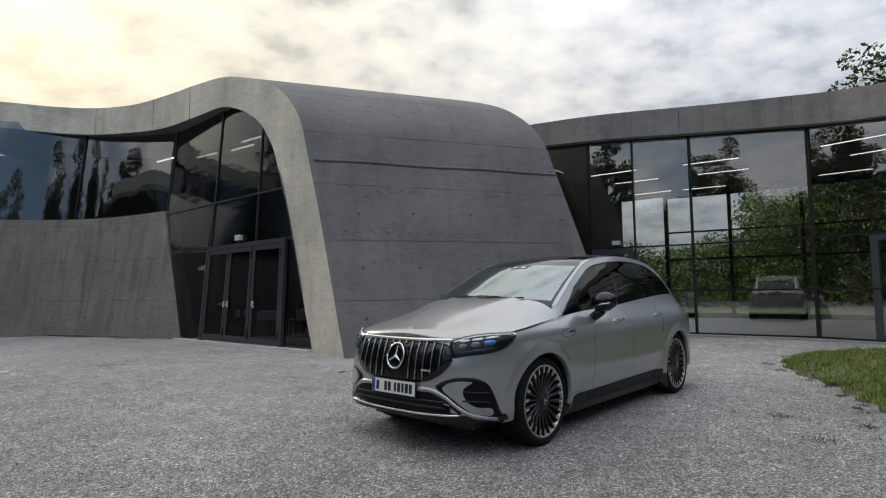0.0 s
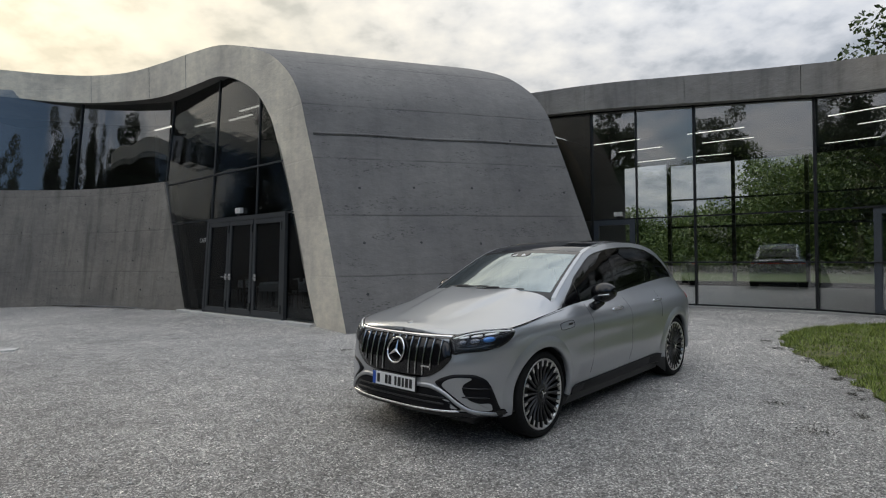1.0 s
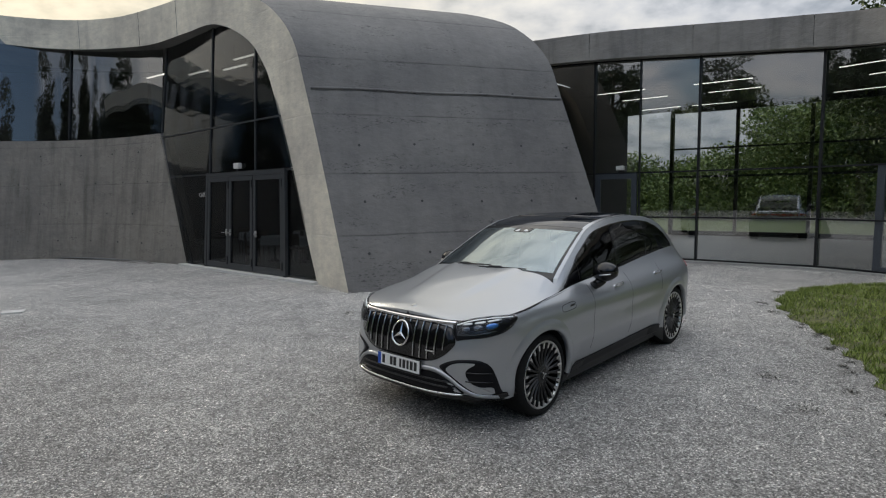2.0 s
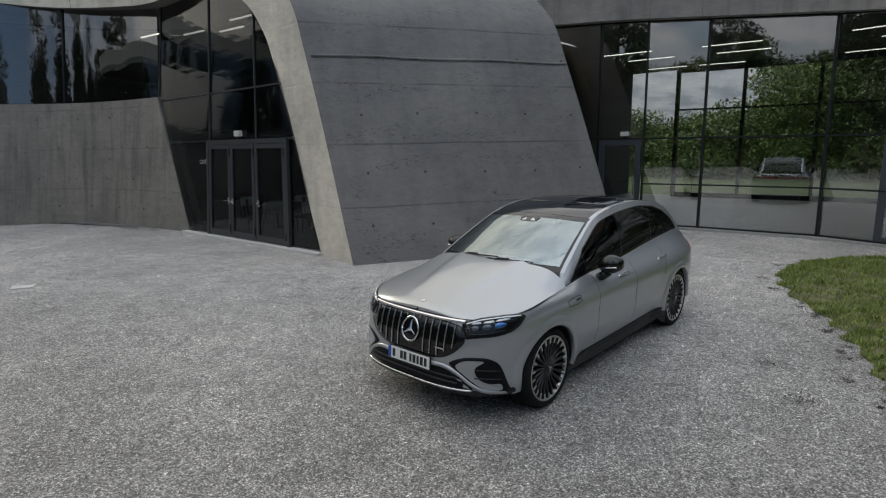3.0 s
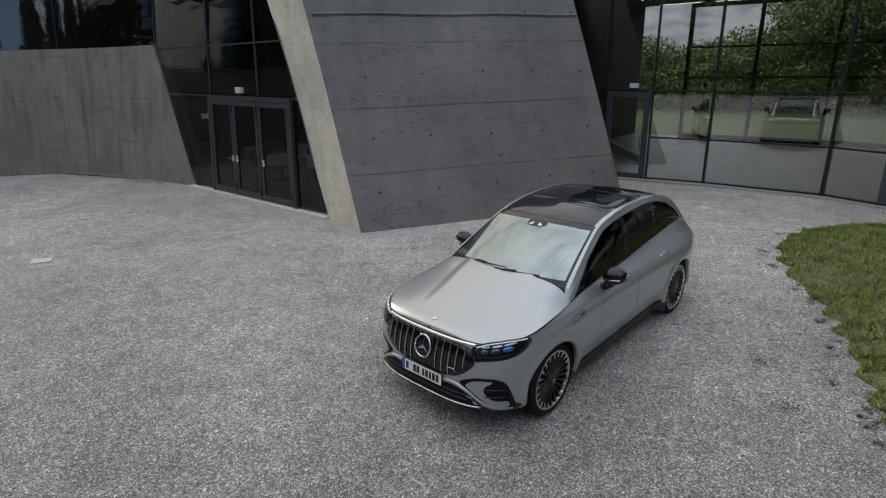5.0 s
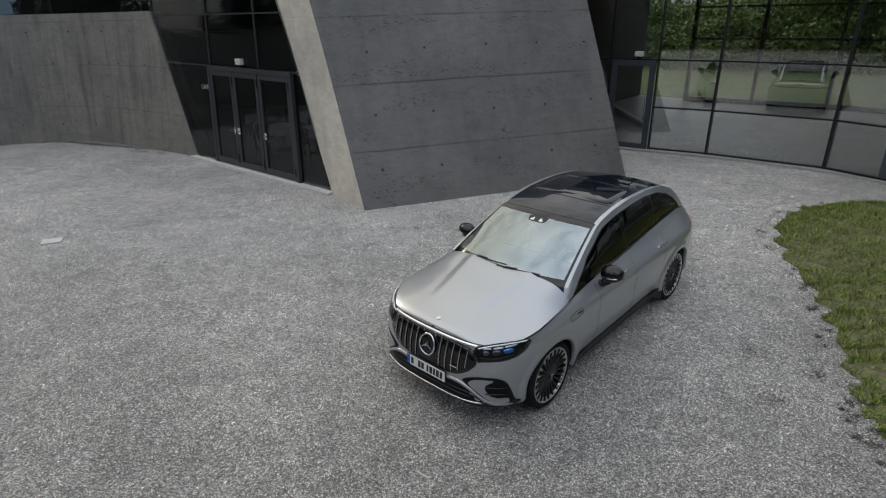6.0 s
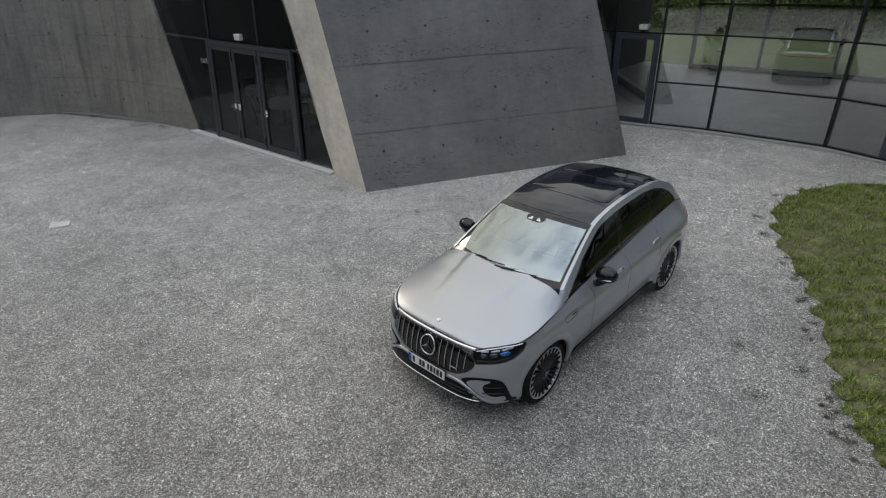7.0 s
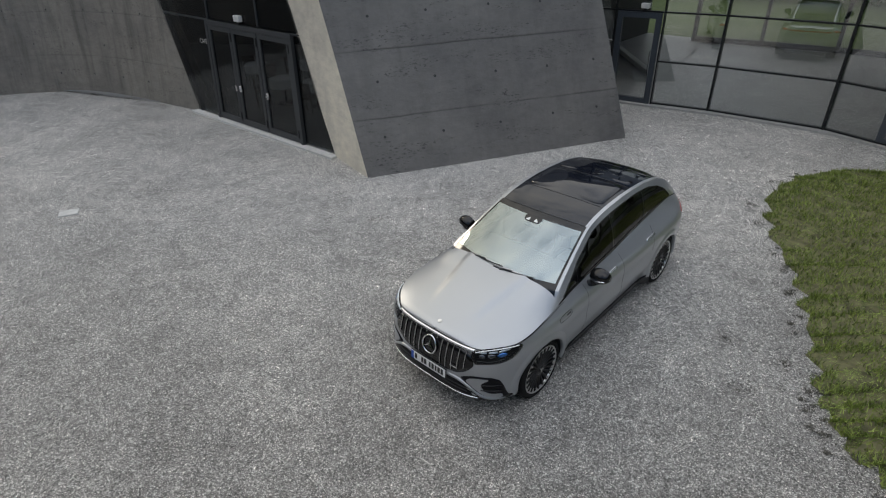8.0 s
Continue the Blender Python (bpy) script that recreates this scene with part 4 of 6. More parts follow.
rail_y = smooth1([(0.40, 0.80), (0.46, 0.785), (0.9, 0.705), (1.23, 0.650), (1.6, 0.642), (2.0, 0.64), (2.6, 0.635), (3.2, 0.628), (3.8, 0.63)])
rail_z = smooth1([(0.40, 1.110), (0.46, 1.150), (0.62, 1.245), (0.9, 1.395), (1.1, 1.495), (1.23, 1.552), (1.4, 1.603), (1.7, 1.645), (2.0, 1.662), (2.35, 1.657), (2.7, 1.632), (3.0, 1.578), (3.24, 1.502), (3.45, 1.40), (3.8, 1.13)])


def body_level(z):
    return half_w(z), XC - nose_x(z)


def ease(v):
    v = min(1.0, max(0.0, v))
    return v * v * (3 - 2 * v)


def tuck(x, z):
    """How far the flank draws in between the wheels towards its foot, and at the waist of the doors."""
    along = ease((x - 0.30) / 0.35) * ease((2.72 - x) / 0.35)
    return along * (0.058 * ease((0.56 - z) / 0.24) + 0.010 * math.exp(-((z - 0.72) / 0.10) ** 2))


def body_point(t, z):
    """A place on the flank: t runs 0 to 1 round the nose, 1 to 2 along the side, 2 to 3 round the tail, on the y > 0 half."""
    w, a = body_level(z)
    if t <= 1:
        c, s = math.cos(t * math.pi / 2), math.sin(t * math.pi / 2)
        x, y = XC - a * c ** (2 / NF), w * s ** (2 / NF)
    elif t <= 2:
        x, y = XC + (XR - XC) * (t - 1), w
    else:
        c, s = math.cos((3 - t) * math.pi / 2), math.sin((3 - t) * math.pi / 2)
        b = TAIL - XR - 0.10 * max(0, z - 0.75) - 0.12 * max(0, 0.4 - z)
        x, y = XR + b * c ** (2 / NR), w * s ** (2 / NR)
    return Vector((x, y - tuck(x, z), z))


def front_x(y, z):
    w, a = body_level(z)
    return XC - a * max(0.0, 1 - (abs(y) / w) ** NF) ** (1 / NF)


def side_y(x, z):
    w, a = body_level(z)
    if x < XC:
        return w * max(0.0, 1 - ((XC - x) / a) ** NF) ** (1 / NF) - tuck(x, z)
    if x > XR:
        b = TAIL - XR - 0.10 * max(0, z - 0.75)
        return w * max(0.0, 1 - ((x - XR) / b) ** NR) ** (1 / NR) - tuck(x, z)
    return w - tuck(x, z)


def on_front(y, z, out=0.0):
    e = 0.004
    p = Vector((front_x(y, z), y, z))
    du = Vector((front_x(y + e, z) - front_x(y - e, z), 2 * e, 0)); dv = Vector((front_x(y, z + e) - front_x(y, z - e), 0, 2 * e))
    n = du.cross(dv).normalized()
    if n.x > 0:
        n = -n
    return p + n * out


def on_side(x, z, sgn, out=0.0):
    e = 0.01
    p = Vector((x, side_y(x, z), z))
    du = Vector((2 * e, side_y(x + e, z) - side_y(x - e, z), 0)); dv = Vector((0, side_y(x, z + e) - side_y(x, z - e), 2 * e))
    n = dv.cross(du).normalized()
    if n.y < 0:
        n = -n
    p = p + n * out
    return Vector((p.x, p.y * sgn, p.z))


def patch(outline, fn, proud, sink=-0.003, rings=6, crown=0.0):
    """A skin over part of a surface: a closed outline of pairs carried on to it by fn(a, b, out)."""
    c = np.mean(np.array(outline), axis=0)
    bm = bmesh.new()
    rows = [[fn(*p, sink) for p in outline], [fn(*p, proud) for p in outline]]
    for k in range(1, rings):
        f = 1 - k / rings
        rows.append([fn(*(c + (np.array(p) - c) * f), proud + crown * (1 - f * f)) for p in outline])
    vs = grid_faces(bm, rows, True)
    mid = bm.verts.new(fn(*c, proud + crown))
    m = len(outline)
    for i in range(m):
        bm.faces.new((vs[-1][i], vs[-1][(i + 1) % m], mid))
    return bm


def rounded(poly, n=10, r=0.25):
    """A polygon of pairs with its corners eased, as a dense closed outline."""
    out = []
    k = len(poly)
    for i in range(k):
        a, b, c = (np.array(poly[(i + j) % k], float) for j in (-1, 0, 1))
        p, q = b + (a - b) * r, b + (c - b) * r
        for j in range(n):
            t = j / (n - 1)
            out.append((1 - t) ** 2 * p + 2 * t * (1 - t) * b + t * t * q)
    return out


def wheel_cut(bm, lo=0.402):
    """Opens the wheel arches in a skin, with a clean round edge."""
    for cx in (0.0, 3.03):
        gone = []
        ins = {}
        for v in bm.verts:
            d = math.hypot(v.co.x - cx, v.co.z - 0.366)
            ins[v] = d < lo and abs(v.co.y) > 0.45
        for f in bm.faces:
            if all(ins[v] for v in f.verts):
                gone.append(f)
        bmesh.ops.delete(bm, geom=gone, context="FACES")
        for v in bm.verts:
            if ins.get(v) and v.link_faces:
                d = math.hypot(v.co.x - cx, v.co.z - 0.366)
                if d > 1e-4:
                    k = lo / d
                    v.co.x, v.co.z = cx + (v.co.x - cx) * k, 0.366 + (v.co.z - 0.366) * k


def flank_skin(z_of, rows_g):
    ts = list(np.linspace(0, 1, 46)) + list(np.linspace(1, 2, 70))[1:] + list(np.linspace(2, 3, 36))[1:]
    bm = bmesh.new()
    half = []
    for g in rows_g:
        row = []
        for t in ts:
            x = body_point(t, 0.8).x
            row.append(body_point(t, z_of(x, g)))
        half.append(row)
    full = [r[::-1] + [Vector((p.x, -p.y, p.z)) for p in r[1:]] for r in half]
    grid_faces(bm, full)
    return bm


CROWN = smooth1([(-0.90, 0.0), (-0.76, 0.018), (-0.69, 0.048), (-0.46, 0.078), (-0.2, 0.104), (0.2, 0.150), (0.5, 0.172)])


def hood_z(x, y, yE):
    s = min(1.0, abs(y) / max(yE, 1e-3))
    power = 2.4 + 1.2 * ease((x + 0.2) / 0.5) + 4.4 * ease((x - 0.05) / 0.40)
    fold = 0.022 * ease((x + 0.62) / 0.5) * ease((0.40 - abs(y) + 0.16 * x) / 0.055)   # raised middle between two folds
    return shoulder(x) + max(0.0, CROWN(x)) * (1 - s ** power) + fold


def side_glass_point(x, t, sgn, out=0.0):
    """The cabin's side, from the belt (t 0) up to the roof rail (t 1)."""
    zb = shoulder(x) + 0.004
    yb = side_y(x, min(zb, 1.24)) - 0.004
    zr, yr = rail_z(x), rail_y(x)
    yr = min(yr, yb)
    z = zb + (max(zr, zb + 0.002) - zb) * t
    y = yb + (yr - yb) * t + 0.035 * math.sin(math.pi * t) * min(1, max(0, zr - zb) / 0.4)
    return Vector((x, (y + out) * sgn, z + out * 0.3))


def t_up(x):
    return float(np.interp(x, [0.44, 0.45, 0.60, 0.85, 1.3, 2.4, 2.75, 3.0, 3.2, 3.32, 3.39], [0.0, 0.08, 0.52, 0.80, 0.88, 0.88, 0.85, 0.76, 0.58, 0.30, 0.06]))


T_LO = 0.05


def strip_tube(car_part, name, pts, r, mat, parent, label="", sides=6):
    bm = bmesh.new(); add_tube(bm, pts, r, sides)
    return part(name, bm, mat, parent, label, True)


def build_wheel(parent, x, y, sgn):
    w = new("wheel"); w.parent = parent
    w.matrix_basis = Matrix.Translation((x, y, 0.366)) @ Matrix.Rotation(math.pi / 2 * (1 if sgn < 0 else -1), 4, "X") @ Matrix.Rotation(0.13, 4, "Z")
    # local z points out of the car

    def lathe(profile, n=64):
        bm = bmesh.new()
        grid_faces(bm, [[(r * math.cos(2 * math.pi * k / n), r * math.sin(2 * math.pi * k / n), z) for k in range(n)] for r, z in profile], True)
        return bm
    part("tyre", lathe([(0.285, -0.26), (0.31, -0.275), (0.34, -0.272), (0.358, -0.255), (0.366, -0.225), (0.369, -0.14), (0.366, -0.045), (0.359, -0.018), (0.345, -0.003), (0.322, 0.004), (0.306, 0.0), (0.298, -0.012), (0.290, -0.04)]), M_TYRE, w, "", True)
    part("rim_lip", lathe([(0.297, -0.020), (0.300, -0.006), (0.295, -0.001), (0.286, -0.004), (0.280, -0.014), (0.278, -0.03)]), M_RIM, w, "bright machined rim edge", True)
    part("rim_barrel", lathe([(0.281, -0.02), (0.268, -0.06), (0.255, -0.20)], 48), M_RIM_BLACK, w, "", True)
    part("brake_disc", lathe([(0.20, -0.075), (0.198, -0.07), (0.06, -0.07)], 40), M_STEEL_G, w)
    part("hub", lathe([(0.078, -0.05), (0.076, -0.018), (0.066, -0.012), (0.045, -0.012)], 40), M_RIM_BLACK, w, "", True)
    part("hub_cap", lathe([(0.046, -0.014), (0.044, -0.006), (0.038, -0.003), (0.001, -0.002)], 32), M_GLOSS, w, "", True)
    bm = bmesh.new()
    for k in range(3):
        a = 2 * math.pi * k / 3
        add_bar(bm, (0, 0, 0.0005), (0.034 * math.cos(a), 0.034 * math.sin(a), 0.0005), 0.009, 0.004, (math.sin(a), -math.cos(a), 0))
    part("cap_emblem", bm, M_RIM, w)
    # one spoke and one bright tip, repeated round the wheel
    bm = bmesh.new()
    secs = [(0.055, 0.013, -0.020), (0.11, 0.012, -0.030), (0.18, 0.013, -0.026), (0.245, 0.020, -0.014), (0.280, 0.026, -0.010)]
    grid_faces(bm, [[(r, -h, z), (r, -h * 0.4, z + 0.008), (r, h * 0.4, z + 0.008), (r, h, z), (r, h * 0.6, z - 0.03), (r, -h * 0.6, z - 0.03)] for r, h, z in secs], True)
    spoke = bpy.data.meshes.new("spoke"); bmesh.ops.recalc_face_normals(bm, faces=bm.faces[:]); bm.to_mesh(spoke); bm.free(); spoke.materials.append(M_RIM_BLACK)
    bm = bmesh.new()
    secs = [(0.232, 0.0060, -0.004), (0.236, 0.0085, -0.003), (0.262, 0.0105, -0.001), (0.285, 0.0130, 0.001)]
    grid_faces(bm, [[(r, -h, z), (r, h, z), (r, h, z - 0.02), (r, -h, z - 0.02)] for r, h, z in secs], True)
    tip = bpy.data.meshes.new("tip"); bmesh.ops.recalc_face_normals(bm, faces=bm.faces[:]); bm.to_mesh(tip); bm.free(); tip.materials.append(M_RIM)
    for k in range(22):
        o = new("spoke", spoke); o.parent = w; o.matrix_basis = Matrix.Rotation(2 * math.pi * k / 22, 4, "Z")
        o = new("spoke_tip", tip); o.parent = w; o.matrix_basis = Matrix.Rotation(2 * math.pi * k / 22, 4, "Z")
    return w


def build_car():
    car = thing("car", "silver grey electric SUV with black panoramic roof, parked on the gravel", "car", at=pose(0.032, 5.459, 0.0, 0, 0, 52.37))
    # painted flank and black lower skirt
    bm = flank_skin(lambda x, g: 0.335 + (shoulder(x) - 0.335) * g, [k / 34 for k in range(35)])
    wheel_cut(bm)
    body = part("body", bm, M_PAINT, car, "", True)
    bm = flank_skin(lambda x, g: (0.225 + 0.065 * ease((0.3 - x) / 0.8)) + (0.110 - 0.065 * ease((0.3 - x) / 0.8)) * g, [0, 0.25, 0.5, 0.75, 1.0])
    wheel_cut(bm)
    bmesh.ops.delete(bm, geom=[f for f in bm.faces if f.calc_center_median().x > 3.25], context="FACES")
    part("skirt", bm, M_PLASTIC, car, "black lower cladding", True)
    bm = bmesh.new()
    for c, d in (((1.515, 0, 0.215), (2.20, 1.70, 0.11)), ((0.0, 0, 0.235), (1.10, 1.20, 0.13)), ((3.10, 0, 0.26), (1.20, 1.20, 0.14))):
        add_box(bm, c, d, 0, 0.02)
    part("underbody", bm, M_PLASTIC, car)
    # hood
    bm = bmesh.new()
    rows = []
    ts = [v ** 2 for v in np.linspace(0.0, 1.0, 80)]
    edge = [body_point(t, shoulder(body_point(t, 0.95).x)) for t in ts]
    edge = [e for e in edge if e.x < 0.56]
    for e in edge:
        rows.append([(e.x, e.y * s, hood_z(e.x, e.y * s, e.y)) for s in np.sin(np.linspace(-math.pi / 2, math.pi / 2, 61))])
    grid_faces(bm, rows)
    part("hood", bm, M_PAINT, car, "", True)
    # shut line round the hood
    for sgn in (-1, 1):
        pts = []
        for x in np.linspace(-0.60, 0.45, 30):
            z = shoulder(x) - 0.012
            pts.append(on_side(x, z, sgn, 0.0005))
        strip_tube(car, "hood_gap", pts, 0.0026, M_INK, body)
    HEADER = 1.25

    # windscreen: black border and clear middle
    def screen(u, s, out=0.0):
        x = 0.44 + (HEADER - 0.44) * u
        yr, zr = rail_y(x), rail_z(x)
        return Vector((x - (0.20 - 0.125 * u) * (1 - s * s) - out * 0.5, yr * s, zr + (0.034 - 0.004 * u) * (1 - s * s) + out * 0.85))

    def screen_patch(u0, u1, s0, s1, nu, ns, out):
        bm = bmesh.new()
        grid_faces(bm, [[screen(u, s, out) for s in np.linspace(s0, s1, ns)] for u in np.linspace(u0, u1, nu)])
        return bm
    ws = part("windscreen", screen_patch(0.09, 0.90, -0.92, 0.92, 24, 40, 0.002), M_SCREEN, car, "", True)
    ws.visible_shadow = False
    for a in ((0.0, 0.10, -0.962, 0.962), (0.89, 1.0, -0.962, 0.962), (0.10, 0.89, -0.962, -0.915), (0.10, 0.89, 0.915, 0.962)):
        part("screen_border", screen_patch(*a, 14, 30, 0.0), M_GLOSS, ws, "black printed border", True)
    def foot(s0, s1, n):
        """The strip by which the screen's edge runs down to the hood."""
        bm = bmesh.new()
        grid_faces(bm, [[screen(0.01, s, 0.001) + Vector((-0.05 * k, 0.02 * k * s, -0.075 * k)) for s in np.linspace(s0, s1, n)] for k in (0, 0.5, 1)])
        return bm
    part("screen_border", foot(-0.962, 0.962, 30), M_GLOSS, ws, "black printed border", True)
    for s0, s1 in ((-1.0, -0.955), (0.955, 1.0)):
        part("pillar_foot", foot(s0, s1, 4), M_PAINT, car, "", True)
        part("a_pillar", screen_patch(0.0, 1.0, s0, s1, 24, 5, 0.003), M_PAINT, car, "", True)
    for s0, s1, u0, u1 in ((0.55, -0.12, 0.075, 0.10), (0.02, -0.62, 0.06, 0.085)):
        bm = bmesh.new()
        add_tube(bm, [screen(u0 + (u1 - u0) * k / 10, s0 + (s1 - s0) * k / 10, 0.022) for k in range(11)], 0.0075, 6)
        add_tube(bm, [screen(0.02, s0 - 0.10, 0.01), screen(u0 + 0.01, s0 - 0.16, 0.03), screen((u0 + u1) / 2 + 0.01, (s0 + s1) / 2, 0.028)], 0.009, 6)
        part("wiper", bm, M_PLASTIC, car, "", True)
    bm = bmesh.new()
    c = screen(0.84, 0.0, -0.04); add_box(bm, (0, 0, 0), (0.16, 0.22, 0.04), 0, 0.015, Matrix.Translation(c) @ Matrix.Rotation(-0.42, 4, "Y")); part("sensor_pod", bm, M_PLASTIC, ws)
    o = rounded([(-0.13, 0.90), (-0.10, 0.80), (0.10, 0.80), (0.13, 0.90)], 6, 0.25)
    part("screen_print", patch(o, lambda yy, u, out: screen(u, yy / 0.66, 0.003 + out), 0.001), M_GLOSS, ws, "black print round the cameras", True)
    for y in (-0.06, 0.06):
        bm = patch(rounded([(y - 0.032, 0.815), (y + 0.032, 0.815), (y + 0.02 * (1 if y < 0 else -1), 0.875)], 5), lambda yy, u, out: screen(u, yy / 0.66, 0.006 + out), 0.002)
        part("camera_cover", bm, M_PLATE, ws)

    # roof: black glass between painted rails
    def roof(x, s, out=0.0):
        pull = 0.075 * (1 - s * s) * max(0, (2.0 - x) / (2.0 - HEADER))
        return Vector((x - pull, rail_y(x) * s, rail_z(x) + 0.030 * (1 - s * s) + out))

    def roof_patch(x0, x1, s0, s1, nx, ns, out):
        bm = bmesh.new(); grid_faces(bm, [[roof(x, s, out) for s in np.linspace(s0, s1, ns)] for x in np.linspace(x0, x1, nx)])
        return bm
    roof_ob = part("roof_panel", roof_patch(HEADER + 0.006, 3.20, -0.93, 0.93, 46, 40, 0.0), M_ROOFGLASS, car, "black panoramic glass roof", True)
    for x in (1.66, 2.34):
        bm = bmesh.new(); add_tube(bm, [roof(x, s, 0.0005) for s in np.linspace(-0.88, 0.88, 24)], 0.004, 5); part("roof_joint", bm, M_PLASTIC, roof_ob)
    for x0, x1, lift in ((1.70, 2.30, 0.008), (2.40, 3.02, 0.004)):
        bm = patch(rounded([(x0, -0.86), (x1, -0.84), (x1, 0.84), (x0, 0.86)], 8, 0.12), lambda x, s, out: roof(x, s, out), lift, -0.002, 6)
        part("sunroof", bm, M_ROOFGLASS, roof_ob, "", True)
    for s0, s1 in ((-1.0, -0.925), (0.925, 1.0)):
        part("roof_rail", roof_patch(HEADER - 0.005, 3.72, s0, s1, 60, 5, 0.003), M_PAINT, car, "", True)
    # rear window, spoiler and tail
    part("rear_window", roof_patch(3.16, 3.74, -0.93, 0.93, 18, 20, 0.0), M_CARGLASS, car, "dark rear window", True)
    bm = bmesh.new()
    rows = []
    for x, dz, k in ((3.10, 0.003, 1.0), (3.20, 0.010, 1.0), (3.32, 0.014, 0.99), (3.41, 0.012, 0.975), (3.44, 0.0, 0.97), (3.43, -0.014, 0.96), (3.30, -0.012, 0.95), (3.20, -0.010, 0.93)):
        fall = rail_z(3.10) - 0.26 * (x - 3.10) - 0.20 * max(0, x - 3.25)
        rows.append([(x - 0.10 * s ** 4 * (x - 3.10) / 0.34, 0.61 * s * k, fall + dz + 0.030 * (1 - s * s) - (0.03 * s ** 6 * (x - 3.1) / 0.34)) for s in np.linspace(-1, 1, 31)])
    grid_faces(bm, rows)
    part("spoiler", bm, M_GLOSS, car, "gloss black roof spoiler", True)
    bm = bmesh.new()
    edge = [body_point(t, shoulder(body_point(t, 0.95).x)) for t in np.linspace(2.45, 2.985, 30)]
    grid_faces(bm, [[(e.x, e.y * s, e.z + 0.03 * (1 - s * s)) for s in np.linspace(-1, 1, 21)] for e in edge])
    part("tail_deck", bm, M_PAINT, car, "", True)
    # cabin sides
    for sgn in (-1, 1):
        def side_grid(x0, x1, nx, ta, tb, nt, out):
            bm = bmesh.new()
            grid_faces(bm, [[side_glass_point(x, ta(x) + (tb(x) - ta(x)) * k / (nt - 1), sgn, out) for k in range(nt)] for x in np.linspace(x0, x1, nx)])
            return bm
        lo = lambda x: T_LO
        part("window_arch", side_grid(0.34, 3.39, 66, t_up, lambda x: 1.0, 8, 0.0), M_PAINT, car, "", True)
        part("rear_pillar", side_grid(3.38, 3.78, 14, lambda x: 0.0, lambda x: 1.0, 12, 0.0), M_PAINT, car, "", True)
        part("belt_strip", side_grid(0.46, 3.39, 60, lambda x: -0.01, lo, 4, 0.004), M_GLOSS, car, "gloss black window strip", True)
        for a, b in ((0.47, 0.80), (0.84, 1.66), (1.76, 2.52), (2.60, 3.385)):
            nm = "side_window"
            g = side_grid(a, b, 24, lo, t_up, 10, -0.004)
            if a == 0.47:
                part("corner_cover", g, M_GLOSS, car, "black cover at the window's front corner", True)
            else:
                part(nm, g, M_CARGLASS, car, "dark tinted side window", True)
        for a, b in ((0.80, 0.84), (1.66, 1.76), (2.52, 2.60)):
            part("pillar_trim", side_grid(a, b, 4, lo, t_up, 10, -0.001), M_GLOSS, car, "", True)
        # gasket
        bm = bmesh.new(); add_tube(bm, [side_glass_point(x, t_up(x), sgn, 0.0) for x in np.linspace(0.47, 3.385, 70)], 0.008, 6); part("window_seal", bm, M_GLOSS, car, "", True)
        # door gaps
        for path in ([(0.86, z) for z in np.linspace(1.055, 0.40, 16)] , [(1.72 + 0.03 * (1.0 - z), z) for z in np.linspace(1.06, 0.40, 16)], [(2.52 + 0.30 * max(0, z - 0.62) + 0.05 * math.sin(z * 5), z) for z in np.linspace(1.08, 0.78, 10)]):
            bm = bmesh.new(); add_tube(bm, [on_side(x, z, sgn, -0.0010) for x, z in path], 0.0028, 5); part("door_gap", bm, M_INK, body)
        # crease along the doors' foot: raised sill
        bm = patch(rounded([(0.50, 0.245), (2.56, 0.245), (2.56, 0.358), (0.50, 0.328)], 8, 0.12), lambda x, z, out: on_side(x, z, sgn, out), 0.012, -0.004, 4)
        part("sill", bm, M_BOWL, car, "black door sill")
        for x in (1.44, 2.50):
            bm = patch(rounded([(x - 0.12, 0.952 + 0.012 * (x - 1.4)), (x + 0.12, 0.960 + 0.012 * (x - 1.4)), (x + 0.12, 0.988 + 0.012 * (x - 1.4)), (x - 0.12, 0.980 + 0.012 * (x - 1.4))], 8, 0.3), lambda a, b, out: on_side(a, b, sgn, out), 0.010, -0.002, 4)
            part("door_handle", bm, M_CHROME_PAINT, car, "flush bright door handle", True)
        bm = bmesh.new(); o = rounded([(0.26, 0.875), (0.50, 0.885), (0.50, 0.950), (0.26, 0.935)], 6, 0.3); add_tube(bm, [on_side(*p, sgn, 0.0) for p in o + o[:1]], 0.0028, 5)
        part("flap_gap", bm, M_INK, body)
        bm = bmesh.new(); add_bar(bm, on_side(0.40, 0.916, sgn, 0.002), on_side(0.475, 0.919, sgn, 0.002), 0.018, 0.004, (0, 0, 1)); part("fender_badge", bm, M_INK, body, "small dark fender badge")
        # wheel arch lips and wells
        for cx in (0.0, 3.03):
            bm = bmesh.new()
            rows = []
            for k in range(41):
                a = radians(-12 + 204 * k / 40)
                row = []
                for r, o in ((0.400, -0.03), (0.400, 0.006), (0.406, 0.013), (0.430, 0.014), (0.458, 0.012), (0.474, 0.006), (0.500, -0.002)):
                    x, z = cx + r * math.cos(a), 0.366 + r * math.sin(a)
                    row.append(on_side(x, max(z, 0.30 if cx > 1 else 0.26), sgn, o))
                rows.append(row)
            grid_faces(bm, rows)
            part("arch_lip", bm, M_PAINT, car, "", True)
            bm = bmesh.new()
            grid_faces(bm, [[(cx + 0.405 * math.cos(a), min(yy, side_y(cx + 0.405 * math.cos(a), 0.6) - 0.035) * sgn, max(0.26, 0.366 + 0.405 * math.sin(a))) for a in np.linspace(radians(-14), radians(194), 30)] for yy in (0.50, 0.93)])
            add_box(bm, (cx, 0.55 * sgn, 0.5), (0.8, 0.02, 0.56))
